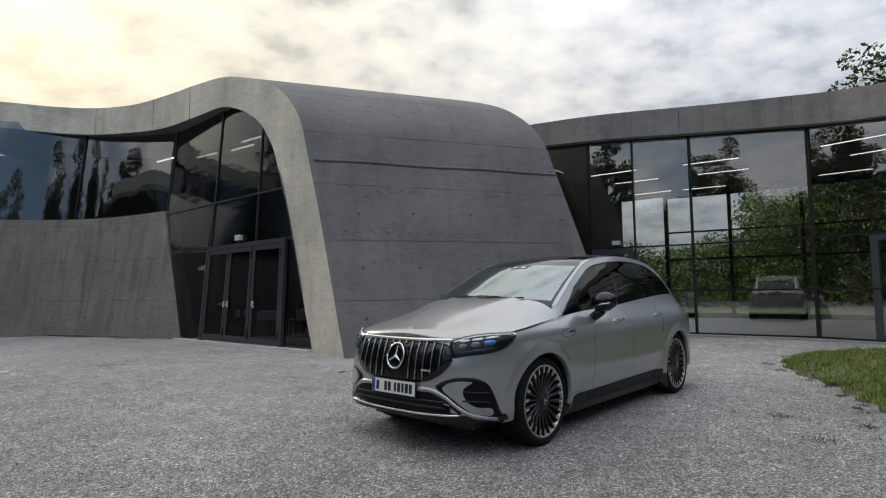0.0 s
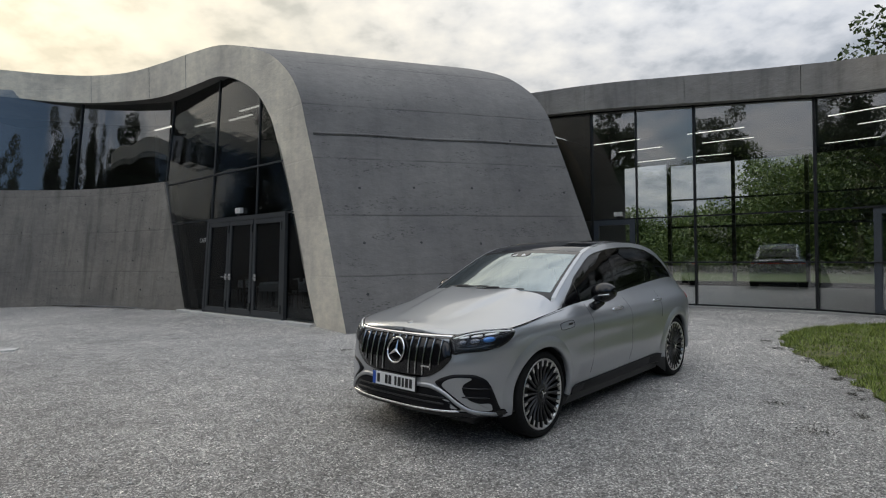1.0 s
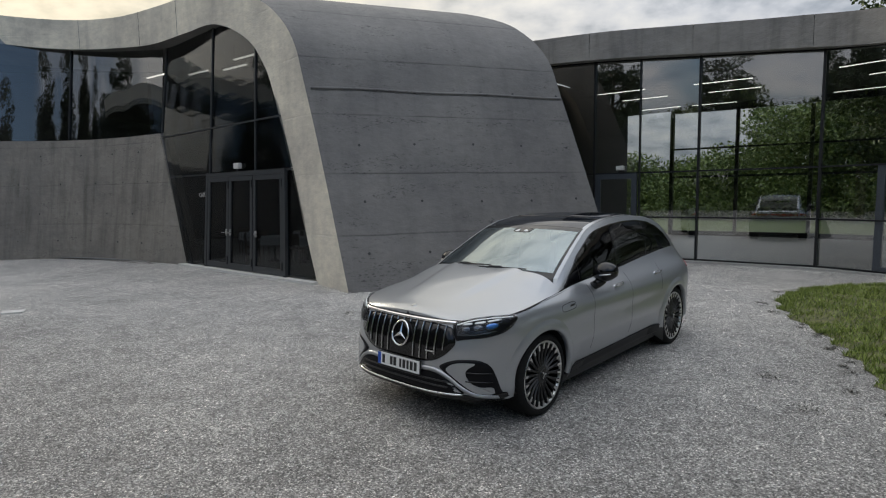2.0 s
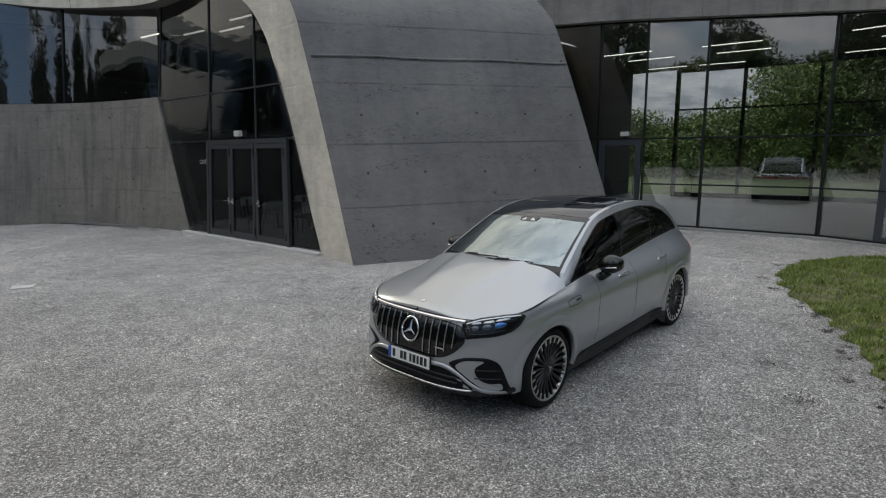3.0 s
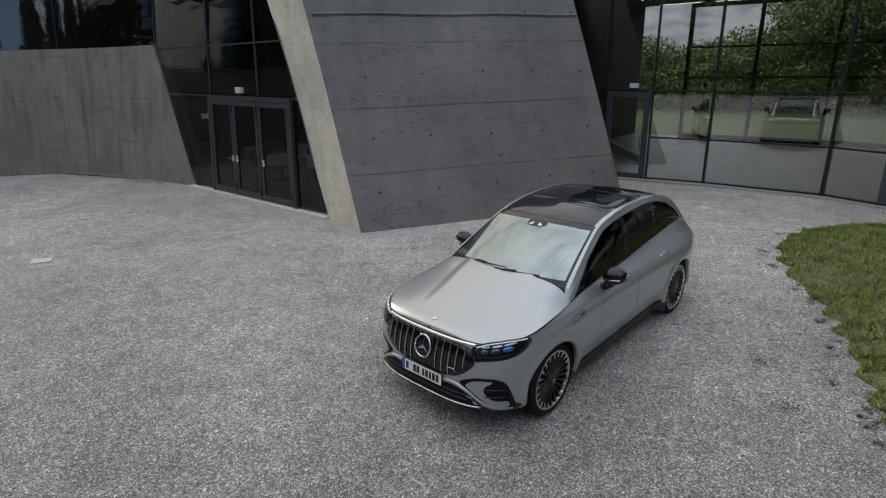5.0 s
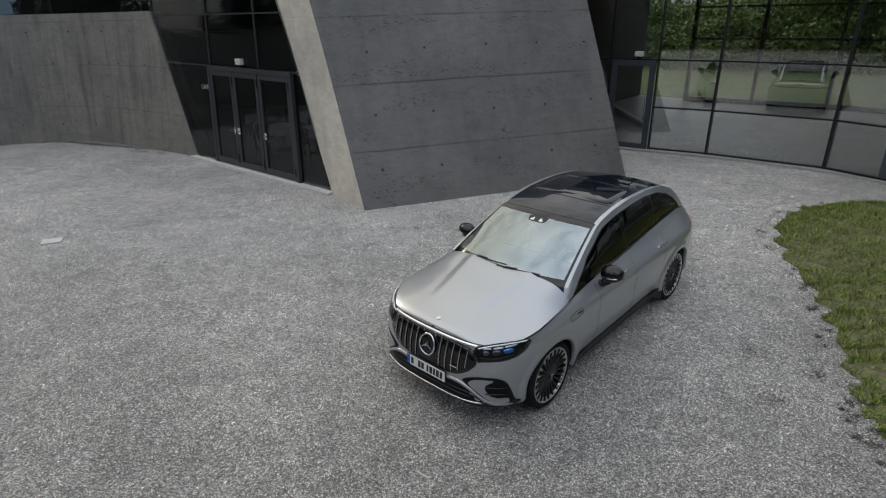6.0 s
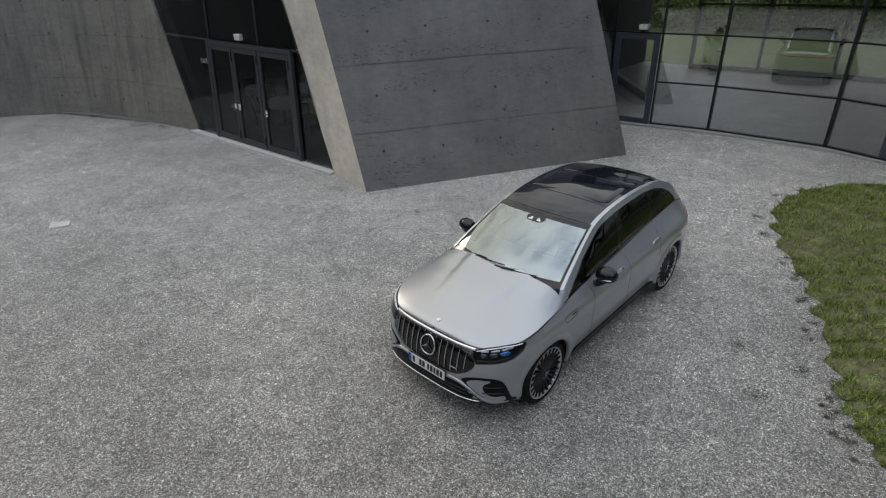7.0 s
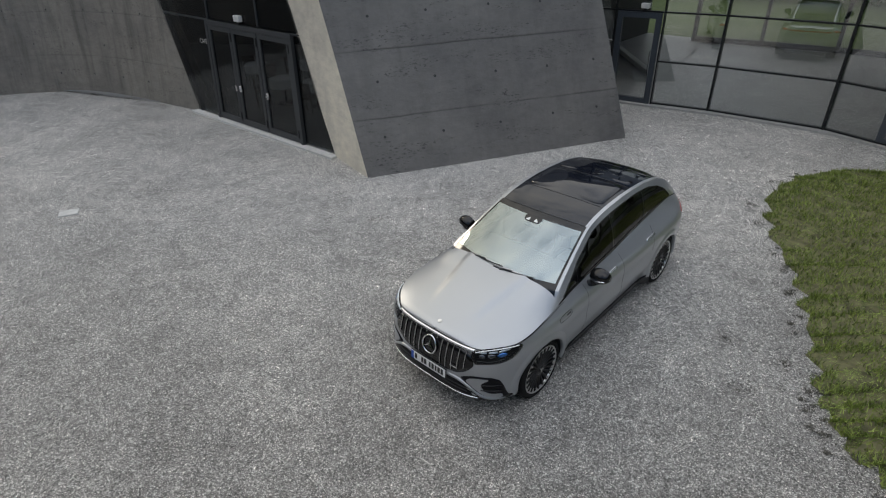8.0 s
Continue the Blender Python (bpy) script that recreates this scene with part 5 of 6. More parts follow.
            part("wheel_well", bm, M_PLASTIC, car)
            build_wheel(car, cx, 0.925 * sgn, sgn)
        # mirror
        bm = bmesh.new()
        secs = []
        for k in range(9):
            f = k / 8
            y = (0.90 + 0.225 * f)
            h = 0.098 * math.sin(math.pi * (0.18 + 0.74 * f)) ** 0.6
            d = 0.11 * math.sin(math.pi * (0.15 + 0.75 * f)) ** 0.6
            secs.append([(0.98 + d * math.cos(a) * (1.0 if math.cos(a) < 0 else 0.55), y * sgn, 1.158 + 0.02 * f + h * math.sin(a)) for a in np.linspace(0, 2 * math.pi, 17)[:-1]])
        vs = grid_faces(bm, secs, True); bm.faces.new(vs[0]); bm.faces.new(vs[-1])
        mir = part("mirror", bm, M_GLOSS, car, "gloss black door mirror", True)
        bm = bmesh.new(); add_tube(bm, [(0.97, 0.86 * sgn, 1.01), (0.975, 0.92 * sgn, 1.04), (0.98, 0.98 * sgn, 1.09)], 0.045, 8); part("mirror_foot", bm, M_GLOSS, mir, "", True)
        bm = bmesh.new(); add_tube(bm, [(0.894 - 0.015 * math.sin(math.pi * k / 8), (0.95 + 0.15 * k / 8) * sgn, 1.138 + 0.02 * k / 8) for k in range(9)], 0.008, 6); part("mirror_strip", bm, M_CHROME, mir, "bright indicator strip", True)
        # headlamp: dark bowl, lenses, clear cover
        lamp_out = rounded([(0.515, 0.893), (0.645, 0.938), (0.767, 0.957), (0.862, 0.955), (0.886, 0.92), (0.882, 0.87), (0.855, 0.825), (0.79, 0.80), (0.655, 0.785), (0.575, 0.765), (0.55, 0.82)], 6, 0.35)
        fn = lambda y, z, out: on_front(y * sgn, z, out)
        hl = part("headlamp", patch(lamp_out, fn, 0.004, -0.004, 6), M_BOWL, car, "dark headlamp with bright running strips", True)
        for y, z, r in ((0.635, 0.860, 0.024), (0.715, 0.872, 0.026), (0.79, 0.885, 0.025)):
            o = [(y + r * 1.25 * math.cos(a), z + r * 0.85 * math.sin(a)) for a in np.linspace(0, 2 * math.pi, 15)[:-1]]
            part("lens", patch(o, fn, 0.007, 0.0, 3, 0.004), M_LENS if y < 0.75 else M_BLUE_GLINT, hl, "", True)
            o = rounded([(y - 0.034, z + 0.026), (y + 0.036, z + 0.036), (y + 0.030, z + 0.050), (y - 0.030, z + 0.040)], 5, 0.3)
            part("reflector", patch(o, fn, 0.009, 0.0, 3), M_RIM, hl, "bright reflector facet", True)
        for path in ([(0.56, 0.888), (0.66, 0.922), (0.77, 0.940), (0.86, 0.940)], [(0.60, 0.815), (0.72, 0.822), (0.82, 0.845)]):
            pts = [on_front(y * sgn, z, 0.008) for y, z in spline(path, 12)]
            bm = bmesh.new(); add_tube(bm, pts, 0.005 if path[0][1] > 0.85 else 0.003, 5); part("light_strip", bm, M_DRL if path[0][1] > 0.85 else M_STEEL_G, hl, "white running light strip" if path[0][1] > 0.85 else "", True)
        part("lamp_cover", patch(lamp_out, fn, 0.015, 0.003, 6), M_LAMPGLASS, hl, "", True).visible_shadow = False
        # side air intake with its painted blade
        o = rounded([(0.43, 0.545), (0.50, 0.588), (0.60, 0.622), (0.74, 0.624), (0.805, 0.575), (0.838, 0.42), (0.862, 0.285), (0.83, 0.262), (0.72, 0.322), (0.635, 0.40), (0.53, 0.482)], 7, 0.35)
        intake = part("side_intake", patch(o, fn, 0.004, -0.004, 6), M_BOWL, car, "black side air intake", True)
        o = rounded([(0.497, 0.53), (0.55, 0.578), (0.63, 0.598), (0.735, 0.594), (0.665, 0.545), (0.66, 0.49), (0.70, 0.425), (0.755, 0.395), (0.818, 0.392), (0.822, 0.330), (0.72, 0.354), (0.606, 0.45)], 6, 0.35)
        pts = [fn(*p, 0.012) for p in [np.array(q) for q in o]]
        bm = bmesh.new()
        outer = [bm.verts.new(fn(*p, 0.0)) for p in o]; face = [bm.verts.new(q) for q in pts]
        m = len(o)
        for i in range(m):
            bm.faces.new((outer[i], outer[(i + 1) % m], face[(i + 1) % m], face[i]))
        bmesh.ops.triangulate(bm, faces=[bm.faces.new(face)])
        part("intake_blade", bm, M_PAINT, intake)
        for z in (0.445, 0.515):
            bm = bmesh.new(); add_tube(bm, [on_front(y * sgn, z - 0.1 * (y - 0.7), 0.008) for y in np.linspace(0.66, 0.81, 8)], 0.008, 5); part("intake_fin", bm, M_GLOSS, intake, "", True)
        # tail lamp wrapping the corner
        o = rounded([(3.55, 0.93), (3.85, 0.95), (3.85, 1.01), (3.62, 1.0)], 7, 0.3)
        part("tail_lamp", patch(o, lambda x, z, out: on_side(x, z, sgn, out), 0.006, -0.003, 4), M_RED, car, "red tail lamp", True)
    # light band and plate recess at the tail
    bm = bmesh.new(); rowsb = [[body_point(t, z) for t in np.linspace(2.72, 3.0, 14)] for z in (0.945, 0.99)]
    rowsb = [r + [Vector((p.x, -p.y, p.z)) for p in r[::-1][1:]] for r in rowsb]
    grid_faces(bm, [[p + Vector((0.006, 0, 0)) for p in r] for r in rowsb]); part("tail_light_band", bm, M_RED, car, "red light band across the tail", True)
    # grille: black panel, bright slats, ring emblem
    half = [(0.515, 0.886), (0.565, 0.80), (0.578, 0.735), (0.495, 0.645), (0.39, 0.585), (0.26, 0.562)]
    o = rounded(half + [(-y, z) for y, z in half[::-1]], 6, 0.35)
    fn = lambda y, z, out: on_front(y, z, out)
    gr = part("grille", patch(o, fn, 0.006, -0.004, 7), M_GLOSS, car, "gloss black grille with upright bright slats", True)
    for k in range(13):
        y = -0.474 + 0.948 * k / 12
        low = 0.585 + 0.62 * max(0, abs(y) - 0.31)
        zs = np.linspace(low, 0.876, 12)
        if abs(y) < 0.11:
            zs = np.linspace(0.855, 0.878, 3)
        bm = bmesh.new()
        # a slim upright fin with a bright nose, wider at its head
        grid_faces(bm, [[on_front(y - w, z, 0.006), on_front(y - w * 0.45, z, 0.020), on_front(y + w * 0.45, z, 0.020), on_front(y + w, z, 0.006)] for z in zs for w in [0.0055 + 0.0045 * (z - low) / 0.3]], True)
        part("slat", bm, M_CHROME_DARK, gr, "", True)
    bm = bmesh.new()
    grid_faces(bm, [[on_front(y, z + 0.006 * (abs(y) / 0.5) ** 2, o) for y in np.linspace(-0.545, 0.545, 44)] for z, o in ((0.880, 0.004), (0.883, 0.016), (0.896, 0.018), (0.906, 0.010), (0.908, -0.004))])
    part("bright_trim", bm, M_CHROME, gr, "bright strip over the grille", True)
    cz = 0.752
    bm = bmesh.new(); add_tube(bm, [on_front(0.098 * math.cos(a), cz + 0.098 * math.sin(a), 0.024) for a in np.linspace(0, 2 * math.pi, 41)], 0.0095, 8); ring = part("emblem_ring", bm, M_CHROME, gr, "", True)
    o = [(0.094 * math.cos(a), cz + 0.094 * math.sin(a)) for a in np.linspace(0, 2 * math.pi, 33)[:-1]]
    part("emblem_plate", patch(o, fn, 0.017, 0.0, 4), M_GLOSS, ring, "", True)
    for k in range(3):
        a = math.pi / 2 + 2 * math.pi * k / 3
        bm = bmesh.new()
        c0 = on_front(0, cz, 0.026); tip = on_front(0.092 * math.cos(a), cz + 0.092 * math.sin(a), 0.024)
        sd = Vector((0, -math.sin(a), math.cos(a)))
        v = [bm.verts.new(p) for p in (c0 + sd * 0.016, c0 - sd * 0.016, tip, c0 + Vector((-0.010, 0, 0)))]
        for f in ((0, 3, 2), (1, 2, 3), (0, 2, 1)):
            bm.faces.new([v[i] for i in f])
        part("emblem_arm", bm, M_CHROME, ring)
    bm = bmesh.new(); add_bar(bm, on_front(-0.31, 0.665, 0.024), on_front(-0.40, 0.665, 0.024), 0.012, 0.006, (0, 0, 1)); part("grille_badge", bm, M_CHROME, gr)
    # hood roundel
    bm = bmesh.new(); bmesh.ops.create_cone(bm, cap_ends=True, segments=20, radius1=0.026, radius2=0.022, depth=0.006, matrix=Matrix.Translation((-0.66, 0, hood_z(-0.66, 0, 0.7) + 0.002)) @ Matrix.Rotation(-0.25, 4, "Y")); part("hood_roundel", bm, M_RIM, car, "small bright roundel on the hood")
    # lower intake, bright lip, plate
    half = [(0.40, 0.505), (0.53, 0.455), (0.635, 0.375), (0.66, 0.335)]
    o = rounded(half + [(-y, z) for y, z in half[::-1]], 6, 0.3)
    low_in = part("lower_intake", patch(o, fn, 0.003, -0.004, 6), M_BOWL, car, "black lower air intake", True)
    for z in (0.385, 0.43):
        bm = bmesh.new(); add_tube(bm, [on_front(y, z, 0.006) for y in np.linspace(-0.52, 0.52, 30)], 0.008, 5); part("intake_bar", bm, M_PLASTIC, low_in, "", True)
    bm = bmesh.new(); add_tube(bm, [on_front(y, 0.322 + 0.016 * (abs(y) / 0.64) ** 2, 0.012) for y in np.linspace(-0.64, 0.64, 50)], 0.010, 6); part("bright_lip", bm, M_CHROME, car, "bright front lip", True)
    bm = bmesh.new(); grid_faces(bm, [[on_front(y, z, o) for y in np.linspace(-0.885, 0.885, 60)] for z, o in ((0.335, 0.003), (0.325, 0.010), (0.300, 0.014), (0.285, 0.008), (0.282, -0.05))]); part("front_splitter", bm, M_GLOSS, car, "gloss black lower lip", True)
    for sgn in (-1, 1):
        bm = bmesh.new()
        line = spline([(0.24, 0.508), (0.40, 0.510), (0.53, 0.465), (0.635, 0.388), (0.72, 0.335), (0.83, 0.302)], 30)
        grid_faces(bm, [[on_front(y * sgn, z + dz, o) for y, z in line] for dz, o in ((0.020, -0.002), (0.017, 0.012), (0.0, 0.018), (-0.015, 0.012), (-0.019, -0.002))])
        part("intake_frame", bm, M_PAINT, car, "", True)
    base = on_front(0, 0.505, 0.022)
    plate = new("number_plate"); plate.parent = car; plate["label"] = "white number plate with a blue end field"
    plate.matrix_basis = Matrix.Translation(base) @ Matrix.Rotation(-math.pi / 2, 4, "Z") @ Matrix.Rotation(radians(90 - 4), 4, "X")
    bm = bmesh.new(); add_box(bm, (0, 0, 0), (0.535, 0.122, 0.014), 0, 0.004); part("plate_holder", bm, M_INK, plate)
    bm = bmesh.new(); add_box(bm, (0, 0, 0.008), (0.52, 0.110, 0.004), 0, 0.001); part("plate_face", bm, M_PLATE, plate)
    bm = bmesh.new(); add_box(bm, (-0.24, 0, 0.0095), (0.038, 0.106, 0.004)); part("blue_field", bm, M_BLUE, plate)
    for k, (x, w) in enumerate(((-0.185, 0.034), (-0.085, 0.034), (-0.040, 0.036), (0.030, 0.026), (0.075, 0.036), (0.120, 0.026), (0.165, 0.036), (0.212, 0.034))):
        bm = bmesh.new(); add_box(bm, (x, 0, 0.0105), (w, 0.074, 0.002)); part("bar", bm, M_INK, plate)
    # cabin
    bm = bmesh.new(); add_box(bm, (1.9, 0, 0.62), (3.0, 1.5, 0.10)); part("cabin_floor", bm, M_DASH, car)
    bm = bmesh.new(); add_box(bm, (0.86, 0, 0.98), (0.55, 1.5, 0.20), 0, 0.05); dash = part("dashboard", bm, M_DASH, car, "dark dashboard")
    bm = bmesh.new(); add_box(bm, (1.10, 0, 1.00), (0.03, 1.15, 0.16), 0, 0.01); part("screen_panel", bm, M_GLOSS, dash)
    bm = bmesh.new(); add_tube(bm, [(1.24 + 0.06 * math.sin(a), -0.37 + 0.18 * math.cos(a), 0.98 + 0.17 * math.sin(a)) for a in np.linspace(0, 2 * math.pi, 25)], 0.014, 6); part("steering_wheel", bm, M_DASH, car)
    for x in (1.55, 2.45):
        for y in (-0.37, 0.37):
            bm = bmesh.new(); add_box(bm, (x, y, 0.78), (0.52, 0.50, 0.18), 0, 0.06); seat = part("seat", bm, M_SEAT, car, "cream leather seat")
            bm = bmesh.new(); add_box(bm, (0, 0, 0), (0.14, 0.48, 0.62), 0, 0.06, Matrix.Translation((x + 0.30, y, 1.05)) @ Matrix.Rotation(0.25, 4, "Y")); part("backrest", bm, M_SEAT, seat)
            bm = bmesh.new(); add_box(bm, (x + 0.40, y, 1.40), (0.09, 0.26, 0.16), 0, 0.035); part("headrest", bm, M_SEAT, seat)
    return car


M_CHROME_PAINT = plain("satin_bright_handle", (0.66, 0.66, 0.67), 0.2, 0.9)
M_CHROME_DARK = plain("smoked_chrome", (0.50, 0.50, 0.51), 0.16, 1.0)
M_DRL = emitter("running_light", (0.92, 0.96, 1.0), 0.25)
M_LENS = plain("lamp_lens", (0.10, 0.105, 0.12), 0.05, 0.8, 0, 1, 0, 1.0)
build_car()
# ---- plants ----


def leaf_cloud(rng, centres, radius, count, size):
    """Small bent leaves scattered in clumps, as vertices and faces."""
    c = centres[rng.integers(0, len(centres), count)]
    d = rng.normal(size=(count, 3)); d /= np.linalg.norm(d, axis=1)[:, None]
    p = c + d * (radius * rng.uniform(0.35, 1.0, count) ** 0.6)[:, None] * np.array([1, 1, 0.75])
    a = rng.normal(size=(count, 3)); a /= np.linalg.norm(a, axis=1)[:, None]
    b = np.cross(a, rng.normal(size=(count, 3))); b /= np.linalg.norm(b, axis=1)[:, None]
    sz = (size * rng.uniform(0.6, 1.4, count))[:, None]
    v = np.stack([p - a * sz, p + b * sz * 0.55, p + a * sz, p - b * sz * 0.55], axis=1).reshape(-1, 3)
    f = np.arange(count * 4).reshape(-1, 4)
    return v.tolist(), f.tolist()


def build_tree(label, height, spread, seed, leaf, size=0.16, count=5200, conifer=False):
    rng = np.random.default_rng(seed)
    tree = thing("tree", label, "tree", "trees round the court")
    bm = bmesh.new()
    trunk = [(0.1 * math.sin(k * 1.3 + seed), 0.1 * math.cos(k * 1.7 + seed), height * 0.8 * k / 6) for k in range(7)]
    trunk[0] = (0, 0, -0.2)
    add_tube(bm, trunk, height * 0.022, 8, height * 0.006)
    centres = []
    n = 26 if not conifer else 40
    for k in range(n):
        f = (k + 0.5) / n
        a = k * 2.4 + rng.uniform(-0.4, 0.4)
        z0 = height * (0.22 + 0.55 * f)
        reach = spread * ((1 - 0.85 * f) if conifer else (0.55 + 0.45 * math.sin(math.pi * (0.15 + 0.8 * f)))) * rng.uniform(0.7, 1.15)
        tip = Vector((math.cos(a) * reach, math.sin(a) * reach, z0 + (0.18 * height * (1 - f) + 0.1 * height * rng.uniform(0, 1) if not conifer else -0.02 * height)))
        base = Vector((0, 0, z0))
        mid = base.lerp(tip, 0.5) + Vector((0, 0, 0.03 * height))
        add_tube(bm, [base, mid, tip], height * 0.007, 5, height * 0.002)
        for q in (0.45, 0.7, 0.9, 1.05):
            p = base.lerp(tip, q)
            centres.append((p.x + rng.normal() * 0.06 * spread, p.y + rng.normal() * 0.06 * spread, p.z + rng.normal() * 0.03 * height))
    for k in range(6):
        centres.append((rng.normal() * 0.15 * spread, rng.normal() * 0.15 * spread, height * (0.84 + 0.03 * k)))
    part("trunk", bm, M_BARK, tree)
    v, f = leaf_cloud(rng, np.array(centres), spread * (0.20 if not conifer else 0.27), count, size)
    data_mesh("crown", v, f, leaf, tree)
    return tree


M_LEAF_MID = leaf_material("oak_leaves", (0.025, 0.05, 0.012), (0.10, 0.14, 0.03))


def plant_trees():
    kinds = [build_tree("tall leafy deciduous tree with an open crown", 11.0, 4.0, 3, M_LEAF_MID, 0.095, 15000),
             build_tree("broad leafy tree with a dense green crown", 8.5, 3.6, 8, M_LEAF, 0.16, 6500),
             build_tree("dark pine with ragged clumps of needles", 14.0, 3.4, 5, M_LEAF_DARK, 0.11, 16000),
             build_tree("tall narrow dark conifer", 15.0, 2.6, 12, M_LEAF_DARK, 0.11, 16000, True)]
    rng = random.Random(4)
    places = [(0, 18.6, 25.6), (0, 17.2, 21.4)]
    for k in range(7, 13):                                # behind the glass hall
        places.append((rng.choice((0, 1, 1)), 6 + 2.6 * k + rng.uniform(-1, 1), 47 - 1.0 * k + rng.uniform(-2, 4)))
    for x, y, kk in ((19, 13, 0), (21, 8, 2), (18, 2, 0), (22, -4, 2), (26, 2, 0), (16, -9, 0), (13.5, 3.5, 0), (14.5, -1.5, 0), (12.5, -6, 0), (16.5, 7, 0), (-33, 8, 3), (-36, 12, 3), (-31, 14, 2), (-35, 18, 3), (-38, 5, 2), (-32, 3, 3), (-24, 7, 3), (-22.5, 4, 3), (-25.5, 9.5, 3), (-19, -2, 3), (-17.5, -4.5, 2)):   # east of the turf, nearest four added unseen to dim skylight; spruces to the west
        places.append((kk, x, y))
    for k in range(16):                                   # all round behind the way of the camera
        a = radians(178 + 10 * k + rng.uniform(-3, 3))
        r = rng.uniform(30, 40)
        places.append((rng.choice((2, 0, 3, 2, 1)), -3 + r * math.cos(a), 7 + r * math.sin(a)))
    used = set()
    for kind, x, y in places:
        m = pose(x, y, 0, 0, 0, rng.uniform(0, 360))
        if kind in used:
            copy_thing(kinds[kind], m)
        else:
            kinds[kind].matrix_basis = m; used.add(kind)
    # low bushes that close the far edge of the meadow
    r2 = np.random.default_rng(9)
    cs = []
    for k in range(420):
        a = r2.uniform(0, 2 * math.pi); r = r2.uniform(42, 52)
        x, y = -1 + r * math.cos(a), 8 + r * math.sin(a)
        cs.append((x, y, r2.uniform(0.2, 3.2)))
    for k in range(260):
        cs.append((r2.uniform(2, 34), 44 + r2.uniform(-2, 5), r2.uniform(0.1, 1.6)))
    v, f = leaf_cloud(r2, np.array(cs), 1.9, 60000, 0.22)
    tagged(data_mesh("hedge", v, f, M_LEAF), "dense green bushes along the edge of the meadow", "hedge", kind="stuff")


plant_trees()


def build_woods():
    """The edge of the wood beyond the glass hall, lower where the sky shows."""
    r = np.random.default_rng(33)
    cs = []
    for k in range(1100):
        f = r.uniform(0, 1)
        x, y = 5 + 30 * f + r.normal() * 1.2, 46 - 19 * f + r.normal() * 1.6
        top = 3.2 + 5.0 * min(1, max(0, (f - 0.36) / 0.20)) + 4.0 * min(1, max(0, (f - 0.5) / 0.2)) + 0.5 * math.sin(f * 17) + 0.7 * math.sin(f * 41 + 1)
        cs.append((x, y, r.uniform(0.1, max(1.2, top))))
    v, f = leaf_cloud(r, np.array(cs), 1.2, 240000, 0.105)
    tagged(data_mesh("woodland_edge", v, f, M_LEAF), "dense green leafy edge of a wood behind the hall", "wood", kind="stuff")


def build_west_woods():
    """The dark wood across the court, which the glass hall mirrors; its unseen south-east arc is added to darken the
    car's flank.
    """
    r = np.random.default_rng(51)
    cs = []
    for k in range(2600):
        f = r.uniform(0, 1)
        a = radians(172 + 170 * f)
        d = 31 + r.normal() * 1.5
        top = 8.6 + 2.2 * math.sin(f * 23) + 1.4 * math.sin(f * 57 + 2)
        cs.append((-3 + d * math.cos(a), 7 + d * math.sin(a), r.uniform(0.2, top)))
    v, f = leaf_cloud(r, np.array(cs), 1.2, 260000, 0.14)
    tagged(data_mesh("woodland_edge", v, f, M_LEAF_MID), "dark dense edge of a wood across the court", "wood", kind="stuff")


build_woods()
build_west_woods()

# ---- the turf beside the court ----
TURF = spline([(8.2, 11.2), (7.2, 11.5), (6.2, 11.1), (5.45, 10.4), (4.98, 9.4), (4.74, 8.2), (4.62, 7.36), (4.39, 6.5), (4.15, 5.8), (3.93, 5.1), (3.84, 4.7), (3.9, 4.2), (4.2, 3.5), (5.0, 2.6)], 70)


def turf_edge(p, k, amp):
    return p + np.array([math.sin(k * 1.7) + 0.6 * math.sin(k * 4.1 + 1), math.cos(k * 2.3) + 0.5 * math.sin(k * 5.3)]) * amp


def build_turf():
    edge = [turf_edge(p, k, 0.07) for k, p in enumerate(TURF)]
    far = [np.array((9.6 + 0.0 * k, 11.0 - 8.0 * k / 70)) for k in range(71)]
    bm = bmesh.new()
    rows = []
    for f in (0, 0.03, 0.1, 0.3, 0.6, 1.0):
        rows.append([(*(e * (1 - f) + q * f), 0.004 + 0.05 * min(1, f * 8)) for e, q in zip(edge, far)])
    grid_faces(bm, rows)
    turf = tagged(part("turf", bm, M_SOIL, None, "", True), "patchy mown turf with bare soil at its ragged edge", "turf", kind="structure")
    rng = np.random.default_rng(21)
    n = 60000
    u, w = rng.uniform(0, 70, n), rng.uniform(0, 1, n) ** 1.25
    e = np.array(edge); q = np.array(far)
    i = np.minimum(u.astype(int), 69); fr = (u - i)[:, None]
    p = (e[i] * (1 - fr) + e[i + 1] * fr) * (1 - w[:, None]) + (q[i] * (1 - fr) + q[i + 1] * fr) * w[:, None]
    z = 0.004 + 0.05 * np.minimum(1, w * 8)
    patch = 0.35 * rng.normal(size=n) + np.sin(p[:, 0] * 3.1 + 1) * np.sin(p[:, 1] * 2.7) + 0.6 * np.sin(p[:, 0] * 7 + p[:, 1] * 5)
    h = rng.uniform(0.03, 0.085, n) * np.where(patch > 0.7, 0.12, 1.0) * np.where(np.sin(p[:, 0] * 11) * np.sin(p[:, 1] * 9 + 2) > 0.6, 1.5, 1.0)
    a = rng.uniform(0, 2 * math.pi, n); wd = rng.uniform(0.004, 0.009, n)
    lean = rng.normal(size=(n, 2)) * 0.035
    base = np.column_stack([p, z])
    side = np.column_stack([np.cos(a) * wd, np.sin(a) * wd, np.zeros(n)])
    tip = base + np.column_stack([lean, h])
    v = np.stack([base - side, base + side, tip], axis=1).reshape(-1, 3)
    tagged(data_mesh("grass", v.tolist(), np.arange(n * 3).reshape(-1, 3).tolist(), M_GRASS), "short green grass blades on the turf", "grass", kind="stuff")


build_turf()


# ---- litter, pebbles and the paving slab ----


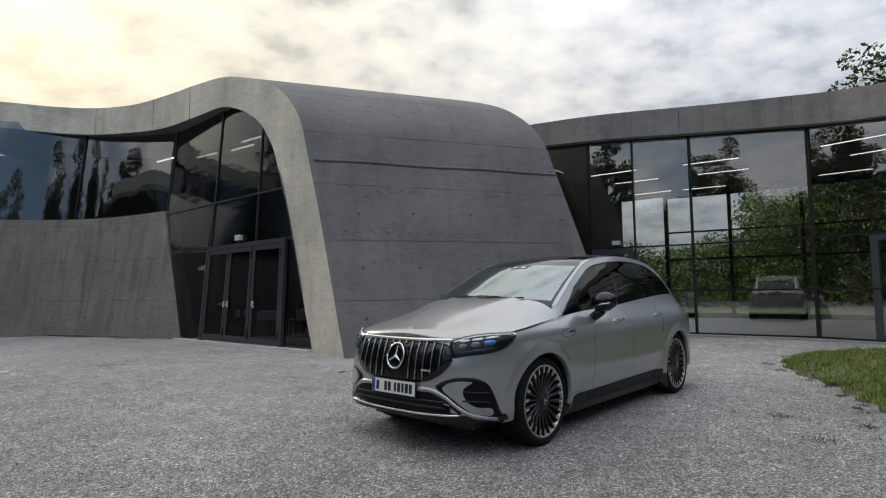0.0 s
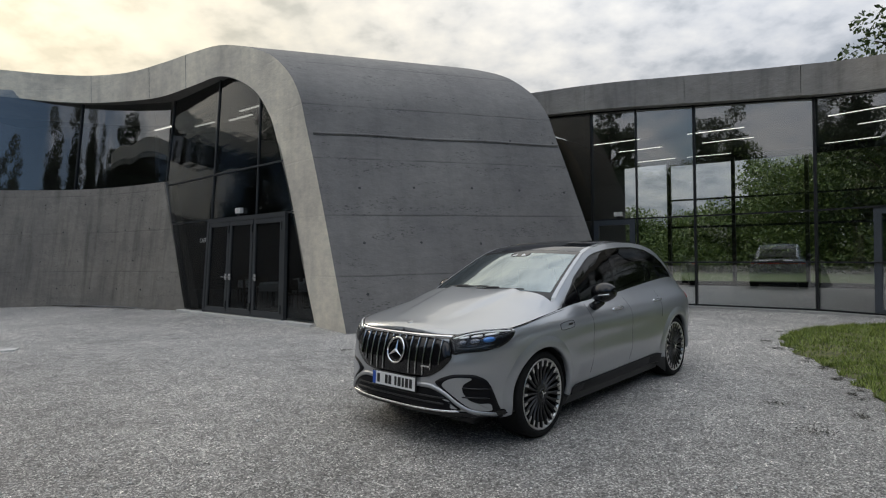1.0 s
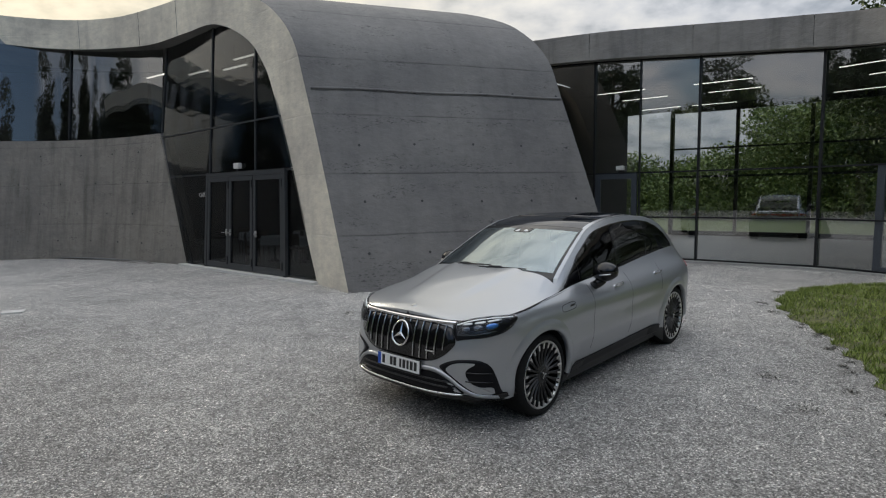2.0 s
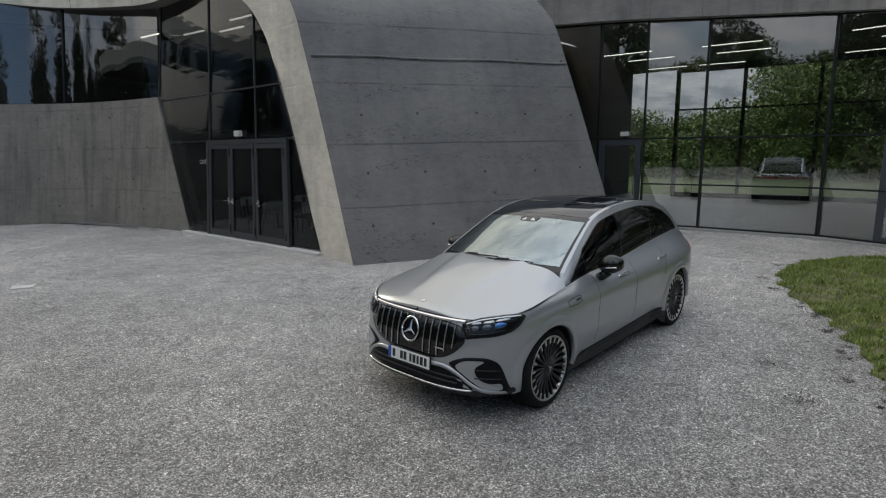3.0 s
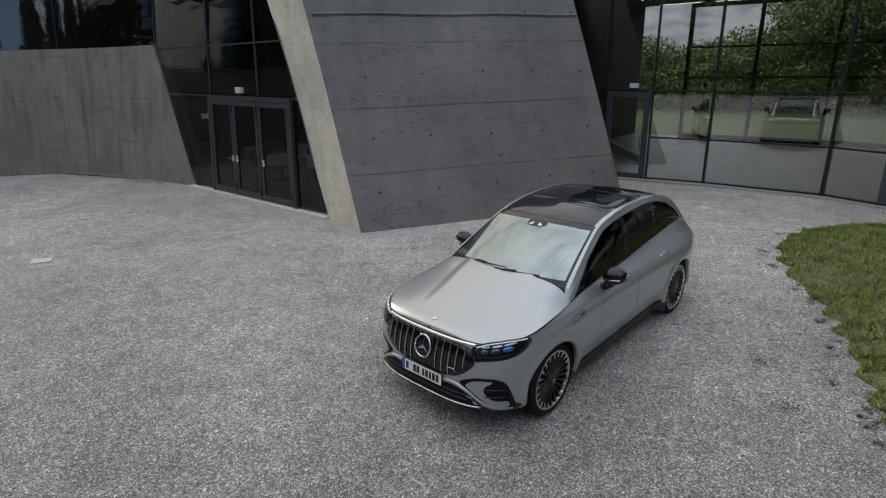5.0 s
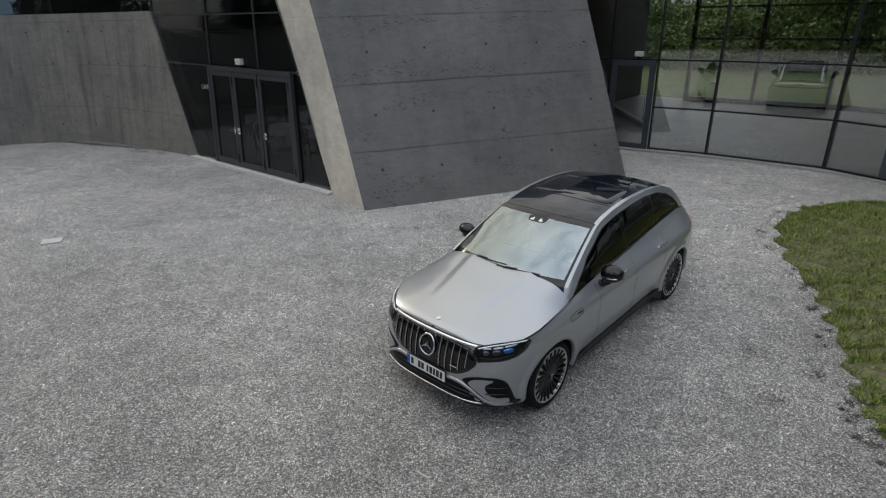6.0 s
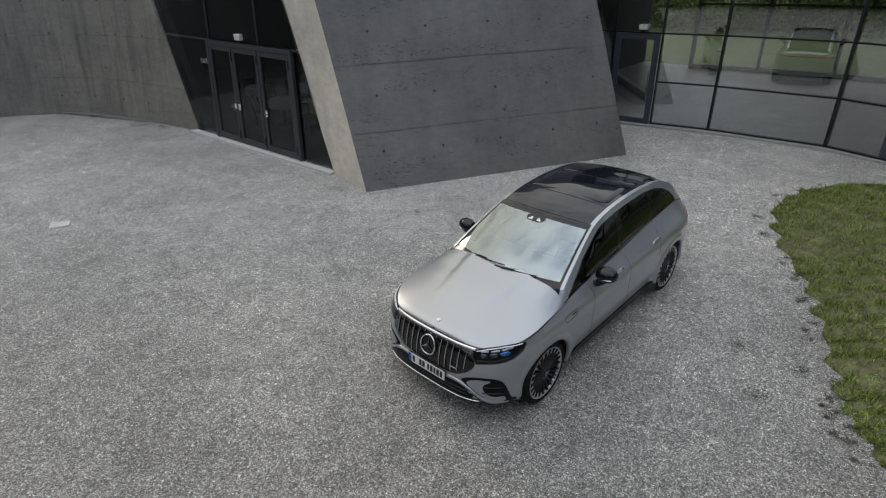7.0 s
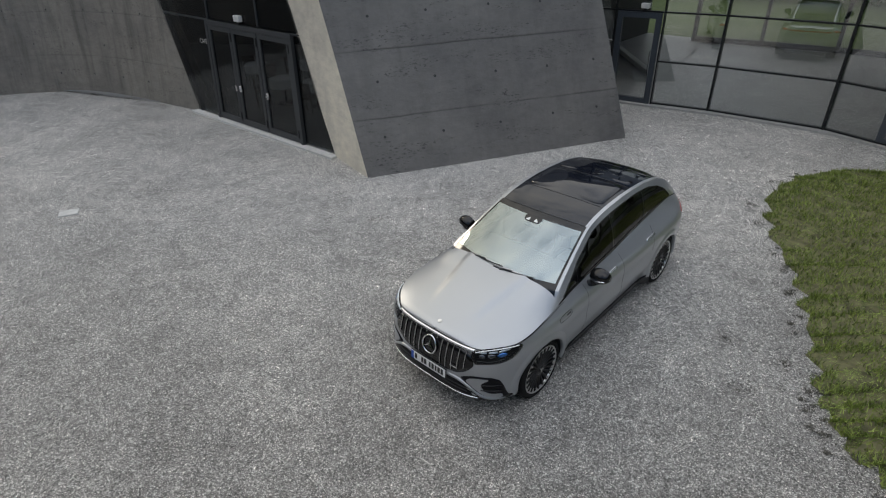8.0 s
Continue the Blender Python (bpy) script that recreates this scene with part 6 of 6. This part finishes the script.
def build_court_details():
    slab = thing("paving_slab", "small pale stone slab set flush in the gravel", "paving slab")
    bm = bmesh.new(); add_box(bm, (0, 0, 0.006), (0.34, 0.24, 0.04), 0, 0.006); part("slab", bm, M_STONE, slab)
    slab.matrix_basis = pose(-7.99, 9.02, 0.0, 0, 0, 28)
    r = np.random.default_rng(77)
    n = 17000
    x, y = r.uniform(-9, 6, n), 2.2 + 10 * r.uniform(0, 1, n) ** 1.5
    keep = ~((x > 4.2) & (y > 4))
    x, y = x[keep], y[keep]; n = len(x)
    sz = r.uniform(0.004, 0.010, n) * np.where(r.uniform(0, 1, n) > 0.97, 1.8, 1.0)
    octa = np.array([(1, 0, 0), (0, 1, 0), (-1, 0, 0), (0, -1, 0), (0, 0, 0.8), (0, 0, -0.6)], float)
    a = r.uniform(0, 6.28, n)
    v = np.repeat(octa[None], n, 0) * r.uniform(0.6, 1.3, (n, 6, 1)) * sz[:, None, None]
    ca, sa = np.cos(a)[:, None], np.sin(a)[:, None]
    v = np.stack([v[..., 0] * ca - v[..., 1] * sa, v[..., 0] * sa + v[..., 1] * ca, v[..., 2]], -1)
    v += np.stack([x, y, sz * 0.45], -1)[:, None, :]
    tri = np.array([(0, 1, 4), (1, 2, 4), (2, 3, 4), (3, 0, 4), (1, 0, 5), (2, 1, 5), (3, 2, 5), (0, 3, 5)])
    f = (tri[None] + 6 * np.arange(n)[:, None, None]).reshape(-1, 3)
    tagged(data_mesh("pebbles", v.reshape(-1, 3).tolist(), f.tolist(), M_PEBBLE), "loose pale pebbles on the gravel", "pebbles", kind="stuff")
    # dark leaf litter: heaps on the gravel, along the turf's edge and at the wall's foot
    cs = [(3.06, 5.1, 0.16), (3.19, 6.01, 0.13), (-2.04, 9.05, 0.16), (-0.57, 8.35, 0.14), (-1.3, 9.9, 0.12)]
    for k in range(3, 66):
        if r.uniform() < 0.62:
            p = TURF[k] + r.normal(size=2) * 0.10 + np.array((-0.10, 0.02))
            cs.append((p[0], p[1], r.uniform(0.03, 0.11)))
    for k in range(22):
        sx = r.uniform(0.5, 12)
        q = left_point(sx, 0, r.uniform(0.05, 0.5)); cs.append((q.x, q.y, r.uniform(0.05, 0.16)))
    pts = []
    for cx, cy, rad in cs:
        m = int(22 + 780 * rad)
        pts.append(np.column_stack([cx + r.standard_t(3, size=m) * rad * 0.5, cy + r.standard_t(3, size=m) * rad * 0.42, np.full(m, 0.006) + r.uniform(0, 0.012, m)]))
    p = np.concatenate(pts); n = len(p)
    a = r.uniform(0, 6.28, n); ln = r.uniform(0.006, 0.016, n)
    d = np.column_stack([np.cos(a), np.sin(a), r.normal(size=n) * 0.4]) * ln[:, None]
    e = np.column_stack([-np.sin(a), np.cos(a), r.normal(size=n) * 0.4]) * (ln * 0.45)[:, None]
    v = np.stack([p - d, p + e, p + d, p - e], 1).reshape(-1, 3)
    tagged(data_mesh("leaf_litter", v.tolist(), np.arange(n * 4).reshape(-1, 4).tolist(), M_LITTER), "dark scraps of leaf litter and clods on the gravel", "leaf litter", kind="stuff")


M_PEBBLE = leaf_material("pebble_stone", (0.18, 0.18, 0.175), (0.78, 0.77, 0.74))
M_LITTER = leaf_material("dry_dark_litter", (0.03, 0.028, 0.022), (0.11, 0.10, 0.08))
build_court_details()
